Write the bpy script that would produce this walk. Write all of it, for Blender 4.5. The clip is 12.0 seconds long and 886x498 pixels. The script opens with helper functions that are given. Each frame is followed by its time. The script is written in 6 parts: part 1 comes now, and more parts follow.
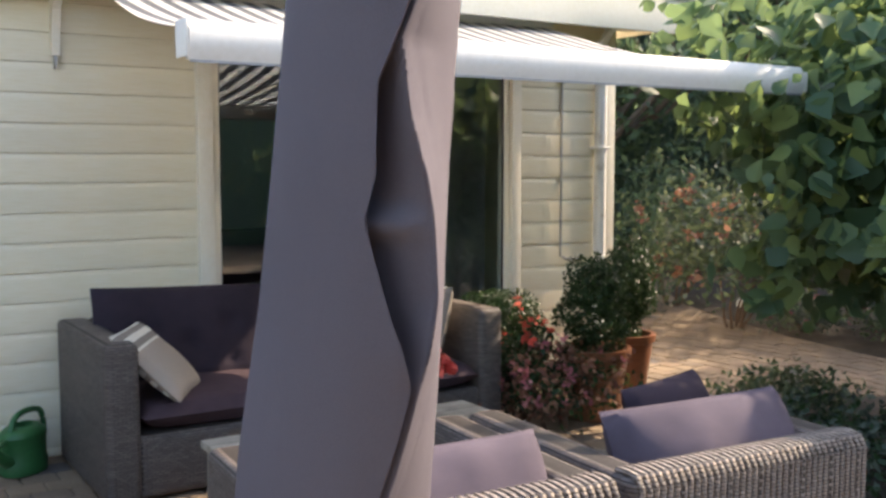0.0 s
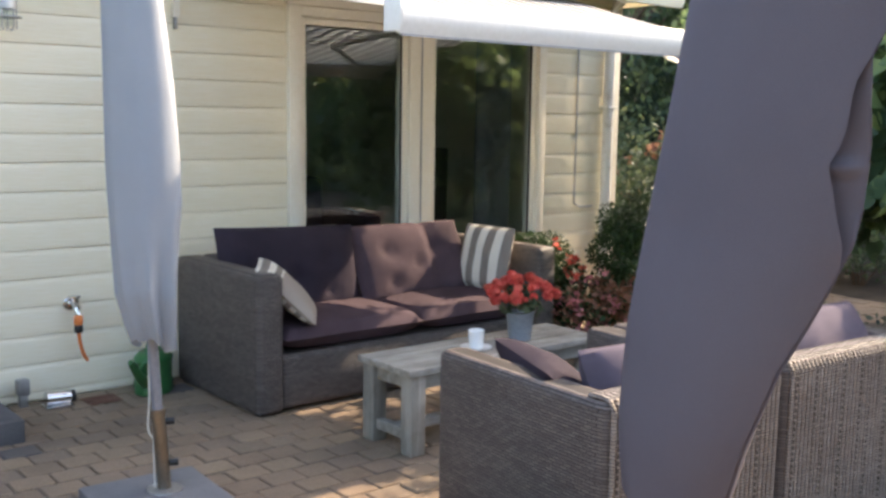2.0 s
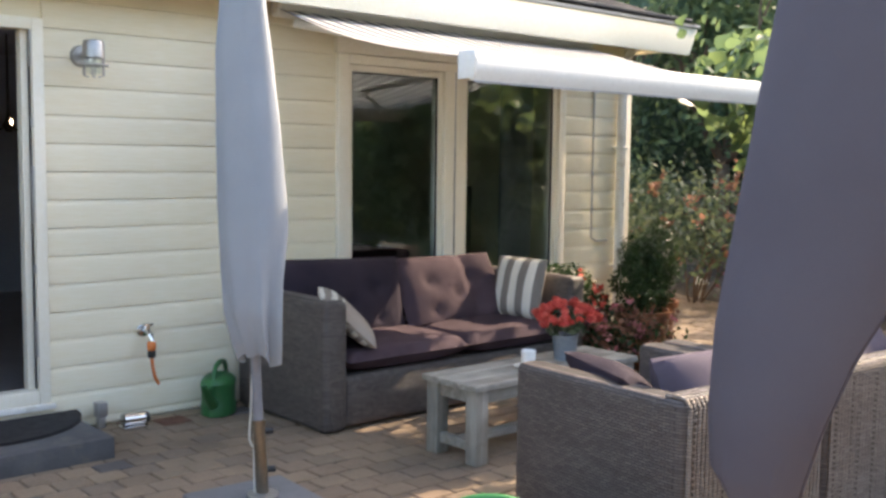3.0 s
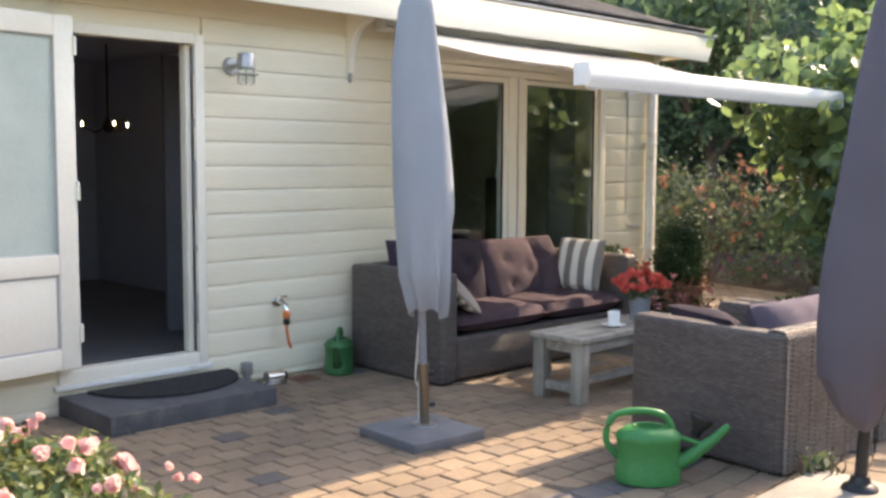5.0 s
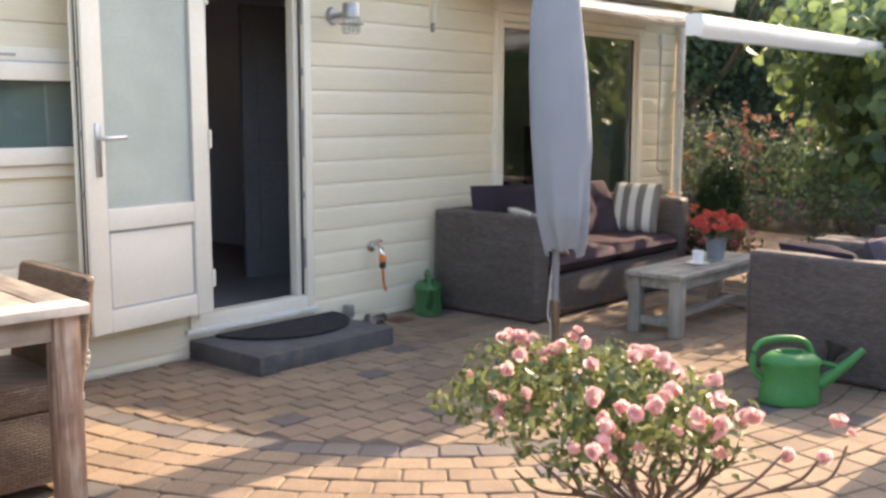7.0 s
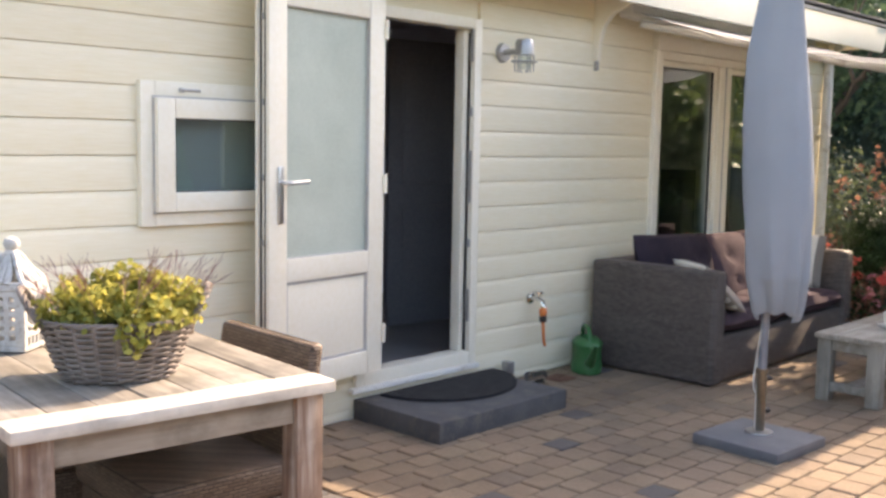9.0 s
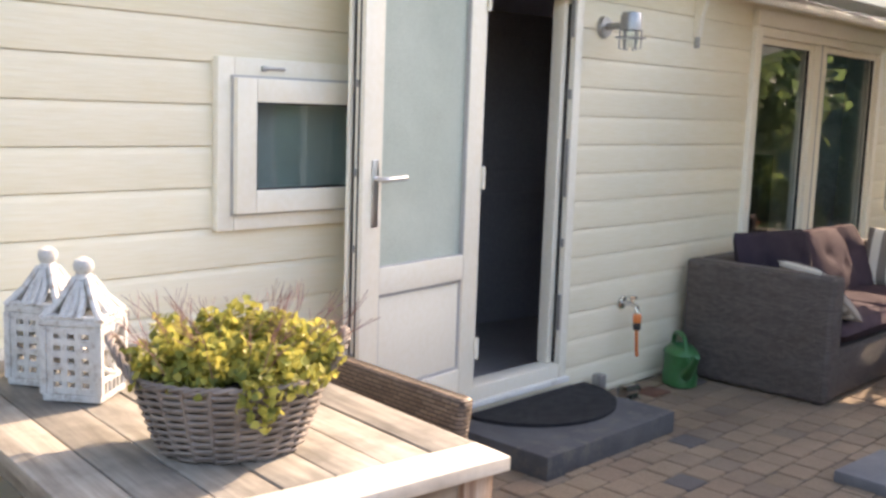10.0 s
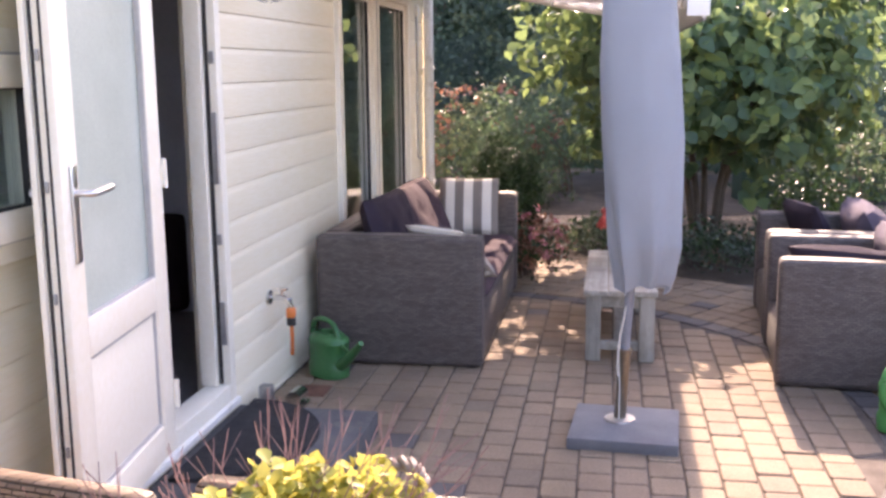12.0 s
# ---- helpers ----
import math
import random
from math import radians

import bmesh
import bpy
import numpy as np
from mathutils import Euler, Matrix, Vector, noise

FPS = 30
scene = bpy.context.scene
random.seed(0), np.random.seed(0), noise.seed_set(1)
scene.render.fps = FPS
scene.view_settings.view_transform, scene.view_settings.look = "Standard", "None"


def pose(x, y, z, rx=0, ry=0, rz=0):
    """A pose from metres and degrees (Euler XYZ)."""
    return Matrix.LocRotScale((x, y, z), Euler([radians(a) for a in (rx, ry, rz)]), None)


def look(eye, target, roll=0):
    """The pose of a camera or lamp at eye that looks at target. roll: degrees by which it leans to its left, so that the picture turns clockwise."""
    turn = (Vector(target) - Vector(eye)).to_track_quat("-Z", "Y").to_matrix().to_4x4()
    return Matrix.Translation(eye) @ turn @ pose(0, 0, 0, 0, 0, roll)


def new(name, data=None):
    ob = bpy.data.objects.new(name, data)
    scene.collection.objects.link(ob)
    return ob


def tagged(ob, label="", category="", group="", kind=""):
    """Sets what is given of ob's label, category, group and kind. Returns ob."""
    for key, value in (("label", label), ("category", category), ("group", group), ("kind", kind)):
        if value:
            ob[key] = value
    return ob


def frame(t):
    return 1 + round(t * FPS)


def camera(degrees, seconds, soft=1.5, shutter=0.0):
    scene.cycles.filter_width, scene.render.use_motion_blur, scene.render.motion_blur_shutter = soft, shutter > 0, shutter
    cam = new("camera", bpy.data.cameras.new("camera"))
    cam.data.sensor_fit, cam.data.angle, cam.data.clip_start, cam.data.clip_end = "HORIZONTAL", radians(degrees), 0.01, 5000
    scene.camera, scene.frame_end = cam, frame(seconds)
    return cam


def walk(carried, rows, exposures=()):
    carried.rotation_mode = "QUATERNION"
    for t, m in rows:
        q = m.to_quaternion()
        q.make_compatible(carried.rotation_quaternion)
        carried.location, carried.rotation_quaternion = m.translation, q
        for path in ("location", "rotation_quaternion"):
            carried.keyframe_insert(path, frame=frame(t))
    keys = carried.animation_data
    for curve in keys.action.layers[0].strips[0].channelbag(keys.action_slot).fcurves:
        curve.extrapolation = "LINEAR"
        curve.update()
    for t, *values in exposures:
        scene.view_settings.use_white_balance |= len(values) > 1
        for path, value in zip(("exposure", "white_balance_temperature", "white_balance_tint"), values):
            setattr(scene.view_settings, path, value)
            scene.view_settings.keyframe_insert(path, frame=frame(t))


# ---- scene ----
cam = camera(47.5, 12.0, 2.9)
PATH = [
    (0, (0.468, 0.427, 1.494), (1.555, 2.096, 1.322), -0.0),
    (0.5, (0.133, 0.373, 1.512), (1.267, 2.01, 1.327), 0.2),
    (1, (-0.245, 0.421, 1.5), (0.96, 2.007, 1.319), 0.6),
    (1.5, (-0.54, 0.436, 1.497), (0.7, 1.988, 1.272), 0.5),
    (2, (-0.864, 0.457, 1.51), (0.413, 1.974, 1.247), 0.9),
    (2.5, (-1.18, 0.464, 1.492), (0.132, 1.957, 1.271), 1.0),
    (3, (-1.471, 0.401, 1.481), (-0.147, 1.889, 1.303), 0.7),
    (5, (-2.802, 0.271, 1.429), (-1.409, 1.695, 1.253), 0.3),
    (5.5, (-3.062, 0.382, 1.396), (-1.639, 1.772, 1.188), 0.2),
    (6, (-3.347, 0.446, 1.389), (-1.904, 1.81, 1.148), -0.1),
    (6.5, (-3.594, 0.639, 1.418), (-2.121, 1.964, 1.145), 0.1),
    (7, (-3.779, 0.915, 1.414), (-2.284, 2.215, 1.14), 0.1),
    (7.5, (-3.957, 1.027, 1.435), (-2.479, 2.35, 1.182), -0.4),
    (9.3, (-3.922, 2.019, 1.492), (-2.489, 3.398, 1.28), 1.4),
    (9.5, (-3.869, 2.196, 1.51), (-2.436, 3.573, 1.281), 1.8),
    (10, (-3.78, 2.608, 1.553), (-2.34, 3.968, 1.276), 2.0),
    (10.5, (-3.716, 3.024, 1.603), (-2.232, 4.321, 1.266), 2.5),
    (11, (-3.667, 3.487, 1.567), (-2.011, 4.552, 1.217), 1.1),
    (11.5, (-3.611, 3.824, 1.565), (-1.772, 4.525, 1.21), 0.6),
    (12, (-3.601, 4.086, 1.592), (-1.659, 4.41, 1.239), -0.5),
]
walk(cam, [(t, look(eye, target, roll)) for t, eye, target, roll in PATH], [(0, 1.97, 7200, 13), (0.5, 1.97, 7200, 13), (1.0, 1.81, 7200, 13), (1.5, 1.79, 7220, 13), (2.0, 2.24, 7250, 13), (3.0, 2.16, 7280, 13), (5, 2.21, 7400, 14), (5.5, 2.06, 7500, 15), (6.5, 2.19, 7650, 17), (7.5, 2.15, 7650, 17), (10, 2.16, 7600, 18), (11, 2.42, 7500, 21), (11.5, 2.60, 7350, 26), (12, 2.66, 7200, 31)])

# ---------------------------------------------------------------- light
SUN_EL, SUN_AZ = radians(36.0), radians(-2.0)   # the sun stands along +x, a little towards -y
world = bpy.data.worlds.new("sky")
scene.world = world
world.use_nodes = True
wn = world.node_tree.nodes
sky = wn.new("ShaderNodeTexSky")
sky.sky_type, sky.sun_disc = "NISHITA", False
sky.sun_elevation, sky.sun_rotation = SUN_EL, radians(92.0)
sky.air_density, sky.dust_density, sky.ozone_density = 1.0, 2.0, 1.0
world.node_tree.links.new(sky.outputs[0], wn["Background"].inputs[0])
wn["Background"].inputs[1].default_value = 0.15
sun = new("sun", bpy.data.lights.new("sun", "SUN"))
sun.data.energy, sun.data.angle, sun.data.color = 2.6, radians(0.6), (1.0, 0.86, 0.68)
sun_from = Vector((math.cos(SUN_EL) * math.cos(SUN_AZ), math.cos(SUN_EL) * math.sin(SUN_AZ), math.sin(SUN_EL)))
sun.matrix_world = look(sun_from * 30, (0, 0, 0))


# ---------------------------------------------------------------- materials
def material(name, rough=0.6, metal=0.0, spec=0.4):
    m = bpy.data.materials.new(name)
    m.use_nodes = True
    b = m.node_tree.nodes["Principled BSDF"]
    b.inputs["Roughness"].default_value = rough
    b.inputs["Metallic"].default_value = metal
    b.inputs["Specular IOR Level"].default_value = spec
    return m, m.node_tree.nodes, m.node_tree.links, b


def coords(n, l, scale=(1, 1, 1), source="Object"):
    t, mp = n.new("ShaderNodeTexCoord"), n.new("ShaderNodeMapping")
    mp.inputs["Scale"].default_value = scale
    l.new(t.outputs[source], mp.inputs[0])
    return mp.outputs[0]


def noise_tex(n, l, vec, scale, detail=4.0, rough=0.55):
    t = n.new("ShaderNodeTexNoise")
    t.inputs["Scale"].default_value, t.inputs["Detail"].default_value, t.inputs["Roughness"].default_value = scale, detail, rough
    if vec is not None:
        l.new(vec, t.inputs["Vector"])
    return t.outputs["Fac"]


def ramp(n, l, fac, stops):
    r = n.new("ShaderNodeValToRGB")
    while len(r.color_ramp.elements) < len(stops):
        r.color_ramp.elements.new(0.5)
    for e, (p, c) in zip(r.color_ramp.elements, stops):
        e.position, e.color = p, (*c, 1)
    l.new(fac, r.inputs[0])
    return r.outputs[0]


def mix(n, l, fac, a, b, kind="MIX"):
    m = n.new("ShaderNodeMix")
    m.data_type, m.blend_type = "RGBA", kind
    for sock, v in ((m.inputs["Factor"], fac), (m.inputs["A"], a), (m.inputs["B"], b)):
        if isinstance(v, (int, float)):
            sock.default_value = v
        elif isinstance(v, tuple):
            sock.default_value = (*v, 1)
        else:
            l.new(v, sock)
    return m.outputs["Result"]


def bump(n, l, b, height, strength=0.3, distance=0.01):
    k = n.new("ShaderNodeBump")
    k.inputs["Strength"].default_value, k.inputs["Distance"].default_value = strength, distance
    l.new(height, k.inputs["Height"])
    l.new(k.outputs[0], b.inputs["Normal"])


def worn(name, c1, c2, rough=0.6, scale=3.0, fine=60.0, spec=0.4, metal=0.0, bumpy=0.15, stretch=(1, 1, 1), dirt=None, varied=0.0, spread=(0.3, 0.7)):
    """Two-scale mottled surface: broad patches from c1 to c2, fine grain, optional dirt and change from piece to piece."""
    m, n, l, b = material(name, rough, metal, spec)
    v = coords(n, l, stretch)
    col = ramp(n, l, noise_tex(n, l, v, scale, 5), [(spread[0], c1), (spread[1], c2)])
    grain = noise_tex(n, l, v, fine, 3)
    col = mix(n, l, 0.25, col, ramp(n, l, grain, [(0.3, (0.35, 0.35, 0.35)), (0.7, (0.75, 0.75, 0.75))]), "OVERLAY")
    if dirt:
        d = ramp(n, l, noise_tex(n, l, v, scale * 2.7, 8, 0.7), [(0.52, (0, 0, 0)), (0.72, (1, 1, 1))])
        col = mix(n, l, d, col, dirt)
    if varied:
        oi, hs = n.new("ShaderNodeObjectInfo"), n.new("ShaderNodeMapRange")
        hs.inputs["To Min"].default_value, hs.inputs["To Max"].default_value = 1 - varied, 1 + varied
        l.new(oi.outputs["Random"], hs.inputs[0])
        hv = n.new("ShaderNodeHueSaturation")
        l.new(hs.outputs[0], hv.inputs["Value"])
        l.new(col, hv.inputs["Color"])
        col = hv.outputs[0]
    l.new(col, b.inputs["Base Color"])
    if bumpy:
        bump(n, l, b, grain, bumpy, 0.004)
    return m


def wood(name, c1, c2, c3, axis=1, rough=0.65, varied=0.12):
    """Weathered wood with long grain along the given axis."""
    m, n, l, b = material(name, rough)
    s = [9.0, 9.0, 9.0]
    s[axis] = 0.7
    v = coords(n, l, tuple(s))
    f = noise_tex(n, l, v, 3.0, 7, 0.65)
    col = ramp(n, l, f, [(0.28, c1), (0.5, c2), (0.72, c3)])
    stain = ramp(n, l, noise_tex(n, l, coords(n, l), 6.0, 7, 0.65), [(0.44, (0, 0, 0)), (0.66, (1, 1, 1))])
    col = mix(n, l, mix(n, l, 0.55, (0, 0, 0), stain), col, tuple(c * 0.55 for c in c1))
    oi, mr, hv = n.new("ShaderNodeObjectInfo"), n.new("ShaderNodeMapRange"), n.new("ShaderNodeHueSaturation")
    mr.inputs["To Min"].default_value, mr.inputs["To Max"].default_value = 1 - varied, 1 + varied
    l.new(oi.outputs["Random"], mr.inputs[0])
    l.new(mr.outputs[0], hv.inputs["Value"])
    l.new(col, hv.inputs["Color"])
    l.new(hv.outputs[0], b.inputs["Base Color"])
    bump(n, l, b, f, 0.45, 0.004)
    return m


def fabric(name, c1, c2, weave=900.0, rough=0.9, scale=4.0, sheer=0.0):
    m, n, l, b = material(name, rough, 0, 0.15)
    v = coords(n, l)
    f = noise_tex(n, l, v, scale, 4)
    col = ramp(n, l, f, [(0.35, c1), (0.65, c2)])
    g = noise_tex(n, l, v, weave, 2)
    col = mix(n, l, 0.3, col, ramp(n, l, g, [(0.3, (0.3, 0.3, 0.3)), (0.7, (0.7, 0.7, 0.7))]), "OVERLAY")
    l.new(col, b.inputs["Base Color"])
    h = n.new("ShaderNodeMath")
    h.operation = "ADD"
    l.new(g, h.inputs[0])
    l.new(noise_tex(n, l, v, 14.0, 3), h.inputs[1])
    bump(n, l, b, h.outputs[0], 0.25, 0.012)
    if sheer:
        tr, ms = n.new("ShaderNodeBsdfTranslucent"), n.new("ShaderNodeMixShader")
        l.new(col, tr.inputs[0])
        ms.inputs[0].default_value = sheer
        l.new(b.outputs[0], ms.inputs[1])
        l.new(tr.outputs[0], ms.inputs[2])
        l.new(ms.outputs[0], n["Material Output"].inputs[0])
    return m


def stripes(name, c1, c2, period, axis=0, share=0.5, rough=0.85, sheer=0.0):
    m, n, l, b = material(name, rough, 0, 0.15)
    v = coords(n, l)
    sep, w = n.new("ShaderNodeSeparateXYZ"), n.new("ShaderNodeMath")
    l.new(v, sep.inputs[0])
    w.operation = "PINGPONG"
    w.inputs[1].default_value = period / 2
    l.new(sep.outputs[axis], w.inputs[0])
    gt = n.new("ShaderNodeMath")
    gt.operation = "GREATER_THAN"
    gt.inputs[1].default_value = period / 2 * (1 - share)
    l.new(w.outputs[0], gt.inputs[0])
    col = mix(n, l, gt.outputs[0], c1, c2)
    g = noise_tex(n, l, v, 500.0, 2)
    col = mix(n, l, 0.25, col, ramp(n, l, g, [(0.3, (0.3, 0.3, 0.3)), (0.7, (0.7, 0.7, 0.7))]), "OVERLAY")
    l.new(col, b.inputs["Base Color"])
    bump(n, l, b, g, 0.2, 0.003)
    if sheer:
        tr, ms = n.new("ShaderNodeBsdfTranslucent"), n.new("ShaderNodeMixShader")
        l.new(col, tr.inputs[0])
        ms.inputs[0].default_value = sheer
        l.new(b.outputs[0], ms.inputs[1])
        l.new(tr.outputs[0], ms.inputs[2])
        l.new(ms.outputs[0], n["Material Output"].inputs[0])
    return m


def rattan(name, c1, c2, c3):
    """Woven flat strands: rows about 12 mm high, each strand passing over and under."""
    m, n, l, b = material(name, 0.55, 0, 0.35)
    t = n.new("ShaderNodeTexCoord")
    sep = n.new("ShaderNodeSeparateXYZ")
    l.new(t.outputs["Object"], sep.inputs[0])
    along = n.new("ShaderNodeMath")
    along.operation = "ADD"
    l.new(sep.outputs[0], along.inputs[0])
    l.new(sep.outputs[1], along.inputs[1])
    comb = n.new("ShaderNodeCombineXYZ")
    l.new(along.outputs[0], comb.inputs[0])
    l.new(sep.outputs[2], comb.inputs[1])
    br = n.new("ShaderNodeTexBrick")
    br.inputs["Scale"].default_value = 1.0
    br.inputs["Brick Width"].default_value, br.inputs["Row Height"].default_value = 0.034, 0.0115
    br.inputs["Mortar Size"].default_value, br.inputs["Mortar Smooth"].default_value = 0.0022, 0.9
    br.inputs["Color1"].default_value, br.inputs["Color2"].default_value, br.inputs["Mortar"].default_value = (*c1, 1), (*c2, 1), (*c3, 1)
    l.new(comb.outputs[0], br.inputs["Vector"])
    big = noise_tex(n, l, coords(n, l, (1, 1, 6)), 2.5, 4)
    col = mix(n, l, 0.4, br.outputs[0], ramp(n, l, big, [(0.3, (0.32, 0.3, 0.28)), (0.7, (0.68, 0.66, 0.64))]), "OVERLAY")
    l.new(col, b.inputs["Base Color"])
    inv = n.new("ShaderNodeMath")
    inv.operation = "SUBTRACT"
    inv.inputs[0].default_value = 1.0
    l.new(br.outputs["Fac"], inv.inputs[1])
    bump(n, l, b, inv.outputs[0], 0.9, 0.006)
    return m


def foliage(name, dark, mid, light, rough=0.5, through_light=0.35):
    """Leaves that differ one by one and let some light through."""
    m, n, l, b = material(name, rough, 0, 0.3)
    g = n.new("ShaderNodeNewGeometry")
    col = ramp(n, l, g.outputs["Random Per Island"], [(0.0, dark), (0.55, mid), (1.0, light)])
    big = noise_tex(n, l, coords(n, l), 1.6, 3)
    col = mix(n, l, 0.35, col, ramp(n, l, big, [(0.3, (0.3, 0.3, 0.3)), (0.7, (0.7, 0.7, 0.7))]), "OVERLAY")
    l.new(col, b.inputs["Base Color"])
    tr, ms = n.new("ShaderNodeBsdfTranslucent"), n.new("ShaderNodeMixShader")
    l.new(mix(n, l, 0.5, col, tuple(min(1, c * 1.6) for c in light)), tr.inputs[0])
    ms.inputs[0].default_value = through_light
    l.new(b.outputs[0], ms.inputs[1])
    l.new(tr.outputs[0], ms.inputs[2])
    l.new(ms.outputs[0], n["Material Output"].inputs[0])
    return m


def glass(name, tint=(0.9, 0.95, 0.95), rough=0.0):
    """A clear pane: see-through with a mirror film on its face."""
    m, n, l, b = material(name, rough)
    tr, gl, lw, ms = n.new("ShaderNodeBsdfTransparent"), n.new("ShaderNodeBsdfGlossy"), n.new("ShaderNodeLayerWeight"), n.new("ShaderNodeMixShader")
    tr.inputs[0].default_value = (*tint, 1)
    gl.inputs["Roughness"].default_value = rough
    pw, mr = n.new("ShaderNodeMath"), n.new("ShaderNodeMapRange")
    pw.operation, pw.inputs[1].default_value = "POWER", 3.5
    mr.inputs["To Min"].default_value, mr.inputs["To Max"].default_value = 0.14, 0.90
    l.new(lw.outputs["Facing"], pw.inputs[0])
    l.new(pw.outputs[0], mr.inputs[0])
    l.new(mr.outputs[0], ms.inputs[0])
    l.new(tr.outputs[0], ms.inputs[1])
    l.new(gl.outputs[0], ms.inputs[2])
    l.new(ms.outputs[0], n["Material Output"].inputs[0])
    return m


def glowing(name, colour, strength):
    m, n, l, b = material(name)
    b.inputs["Emission Color"].default_value, b.inputs["Emission Strength"].default_value = (*colour, 1), strength
    return m


CREAM = worn("cream_painted_board", (0.765, 0.69, 0.508), (0.805, 0.74, 0.565), 0.5, 1.3, 35, bumpy=0.25, stretch=(0.25, 1, 4), varied=0.03)
CREAM_TRIM = worn("cream_trim_paint", (0.78, 0.73, 0.60), (0.82, 0.77, 0.65), 0.45, 2, 50, bumpy=0.06)
WHITE = worn("white_upvc", (0.82, 0.77, 0.64), (0.85, 0.805, 0.675), 0.35, 2, 40, bumpy=0.02)
WHITE_DIRTY = worn("weathered_white_upvc", (0.74, 0.73, 0.68), (0.80, 0.79, 0.74), 0.4, 4, 60, bumpy=0.05, dirt=(0.5, 0.46, 0.38))
AWN_WHITE = worn("white_awning_metal", (0.70, 0.695, 0.65), (0.75, 0.745, 0.70), 0.4, 2, 40, bumpy=0.03)
AWN_CLOTH = stripes("striped_awning_cloth", (0.86, 0.85, 0.81), (0.20, 0.21, 0.23), 0.125, 0, 0.5, sheer=0.035)
RUBBER = worn("black_rubber", (0.015, 0.015, 0.015), (0.03, 0.03, 0.03), 0.6, 8, 90)
STEEL = worn("brushed_steel", (0.55, 0.55, 0.55), (0.66, 0.66, 0.66), 0.3, 9, 80, metal=1.0, bumpy=0.04)
DULL_STEEL = worn("dull_galvanised_steel", (0.34, 0.34, 0.34), (0.46, 0.46, 0.46), 0.45, 9, 80, metal=0.9, bumpy=0.1)
CLEAR = glass("clear_glass")
FROSTED = worn("frosted_glass_pane", (0.40, 0.455, 0.395), (0.52, 0.575, 0.50), 0.3, 2.4, 200, spec=0.6, bumpy=0.02)
BLIND = worn("pleated_blind", (0.44, 0.49, 0.45), (0.50, 0.55, 0.51), 0.8, 3, 70)
GREY_SEAL = worn("grey_seal", (0.40, 0.39, 0.37), (0.46, 0.45, 0.43), 0.6, 8, 90)
RUST = worn("rusty_iron", (0.10, 0.045, 0.030), (0.17, 0.08, 0.05), 0.8, 12, 90, bumpy=0.5)
DARK_ROOM = worn("dark_interior_wall", (0.68, 0.71, 0.82), (0.74, 0.77, 0.86), 0.8, 2, 40)
DARK_FLOOR = worn("dark_interior_floor", (0.24, 0.225, 0.22), (0.30, 0.28, 0.27), 0.45, 2, 40)
# white door coloured grey, so the hall's dimness sits in its colour
ROOM_DOOR = worn("dimmed_white_interior_door", (0.22, 0.225, 0.25), (0.26, 0.265, 0.29), 0.5, 2, 40)
CURTAIN = fabric("grey_curtain", (0.28, 0.28, 0.30), (0.36, 0.36, 0.38))
ROOF = worn("dark_roofing_felt", (0.05, 0.05, 0.055), (0.09, 0.09, 0.095), 0.9, 5, 90, bumpy=0.5)
ZINC = worn("grey_zinc_edge", (0.28, 0.29, 0.31), (0.38, 0.39, 0.41), 0.45, 5, 60, metal=0.5)
STEP_STONE = worn("dark_grey_concrete", (0.065, 0.065, 0.07), (0.105, 0.105, 0.11), 0.8, 5, 140, bumpy=0.4, dirt=(0.14, 0.13, 0.11))
SLAB = worn("grey_concrete_slab", (0.11, 0.112, 0.122), (0.165, 0.168, 0.175), 0.8, 6, 150, bumpy=0.3)
SLAB_PALE = worn("sandy_concrete_slab", (0.22, 0.195, 0.165), (0.31, 0.28, 0.235), 0.85, 6, 150, bumpy=0.4, dirt=(0.22, 0.2, 0.16))
MAT = worn("black_coir_mat", (0.012, 0.012, 0.014), (0.03, 0.03, 0.032), 0.95, 20, 300, bumpy=1.0)
GREEN = worn("green_plastic", (0.028, 0.18, 0.045), (0.036, 0.23, 0.058), 0.5, 3, 60, spec=0.5, bumpy=0.05)
DARK_GREEN = worn("dark_green_plastic", (0.02, 0.11, 0.035), (0.03, 0.15, 0.045), 0.42, 3, 60, spec=0.5, bumpy=0.05)
BLACK_PLASTIC = worn("black_plastic", (0.012, 0.012, 0.012), (0.03, 0.03, 0.03), 0.4, 3, 60)
ORANGE = worn("orange_plastic", (0.62, 0.15, 0.04), (0.75, 0.22, 0.06), 0.4, 3, 60)
CHROME = worn("chrome", (0.6, 0.6, 0.6), (0.75, 0.75, 0.75), 0.15, 3, 60, metal=1.0, bumpy=0.0)
RATTAN = rattan("grey_brown_rattan", (0.108, 0.090, 0.083), (0.168, 0.142, 0.130), (0.034, 0.029, 0.027))
# same rattan made paler: grazing sunlight on the ribs put into the colour
RATTAN_SUNLIT = rattan("sunlit_rattan", (0.27, 0.23, 0.20), (0.36, 0.31, 0.27), (0.07, 0.06, 0.05))
RATTAN_TAN = rattan("tan_rattan", (0.15, 0.105, 0.075), (0.22, 0.16, 0.118), (0.04, 0.028, 0.02))
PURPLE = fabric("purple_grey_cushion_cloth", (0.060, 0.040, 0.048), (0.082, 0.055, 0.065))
# Shade put into the left back cushion's colour; other dark cushions share this cloth.
DARK_AND_SHADED_PURPLE = fabric("dark_and_shaded_purple_cloth", (0.028, 0.021, 0.030), (0.040, 0.030, 0.041))
LILAC = fabric("lilac_grey_cushion_cloth", (0.090, 0.074, 0.094), (0.120, 0.098, 0.122))
STRIPED = stripes("taupe_and_cream_stripe", (0.70, 0.66, 0.58), (0.22, 0.19, 0.165), 0.128, 0, 0.5)


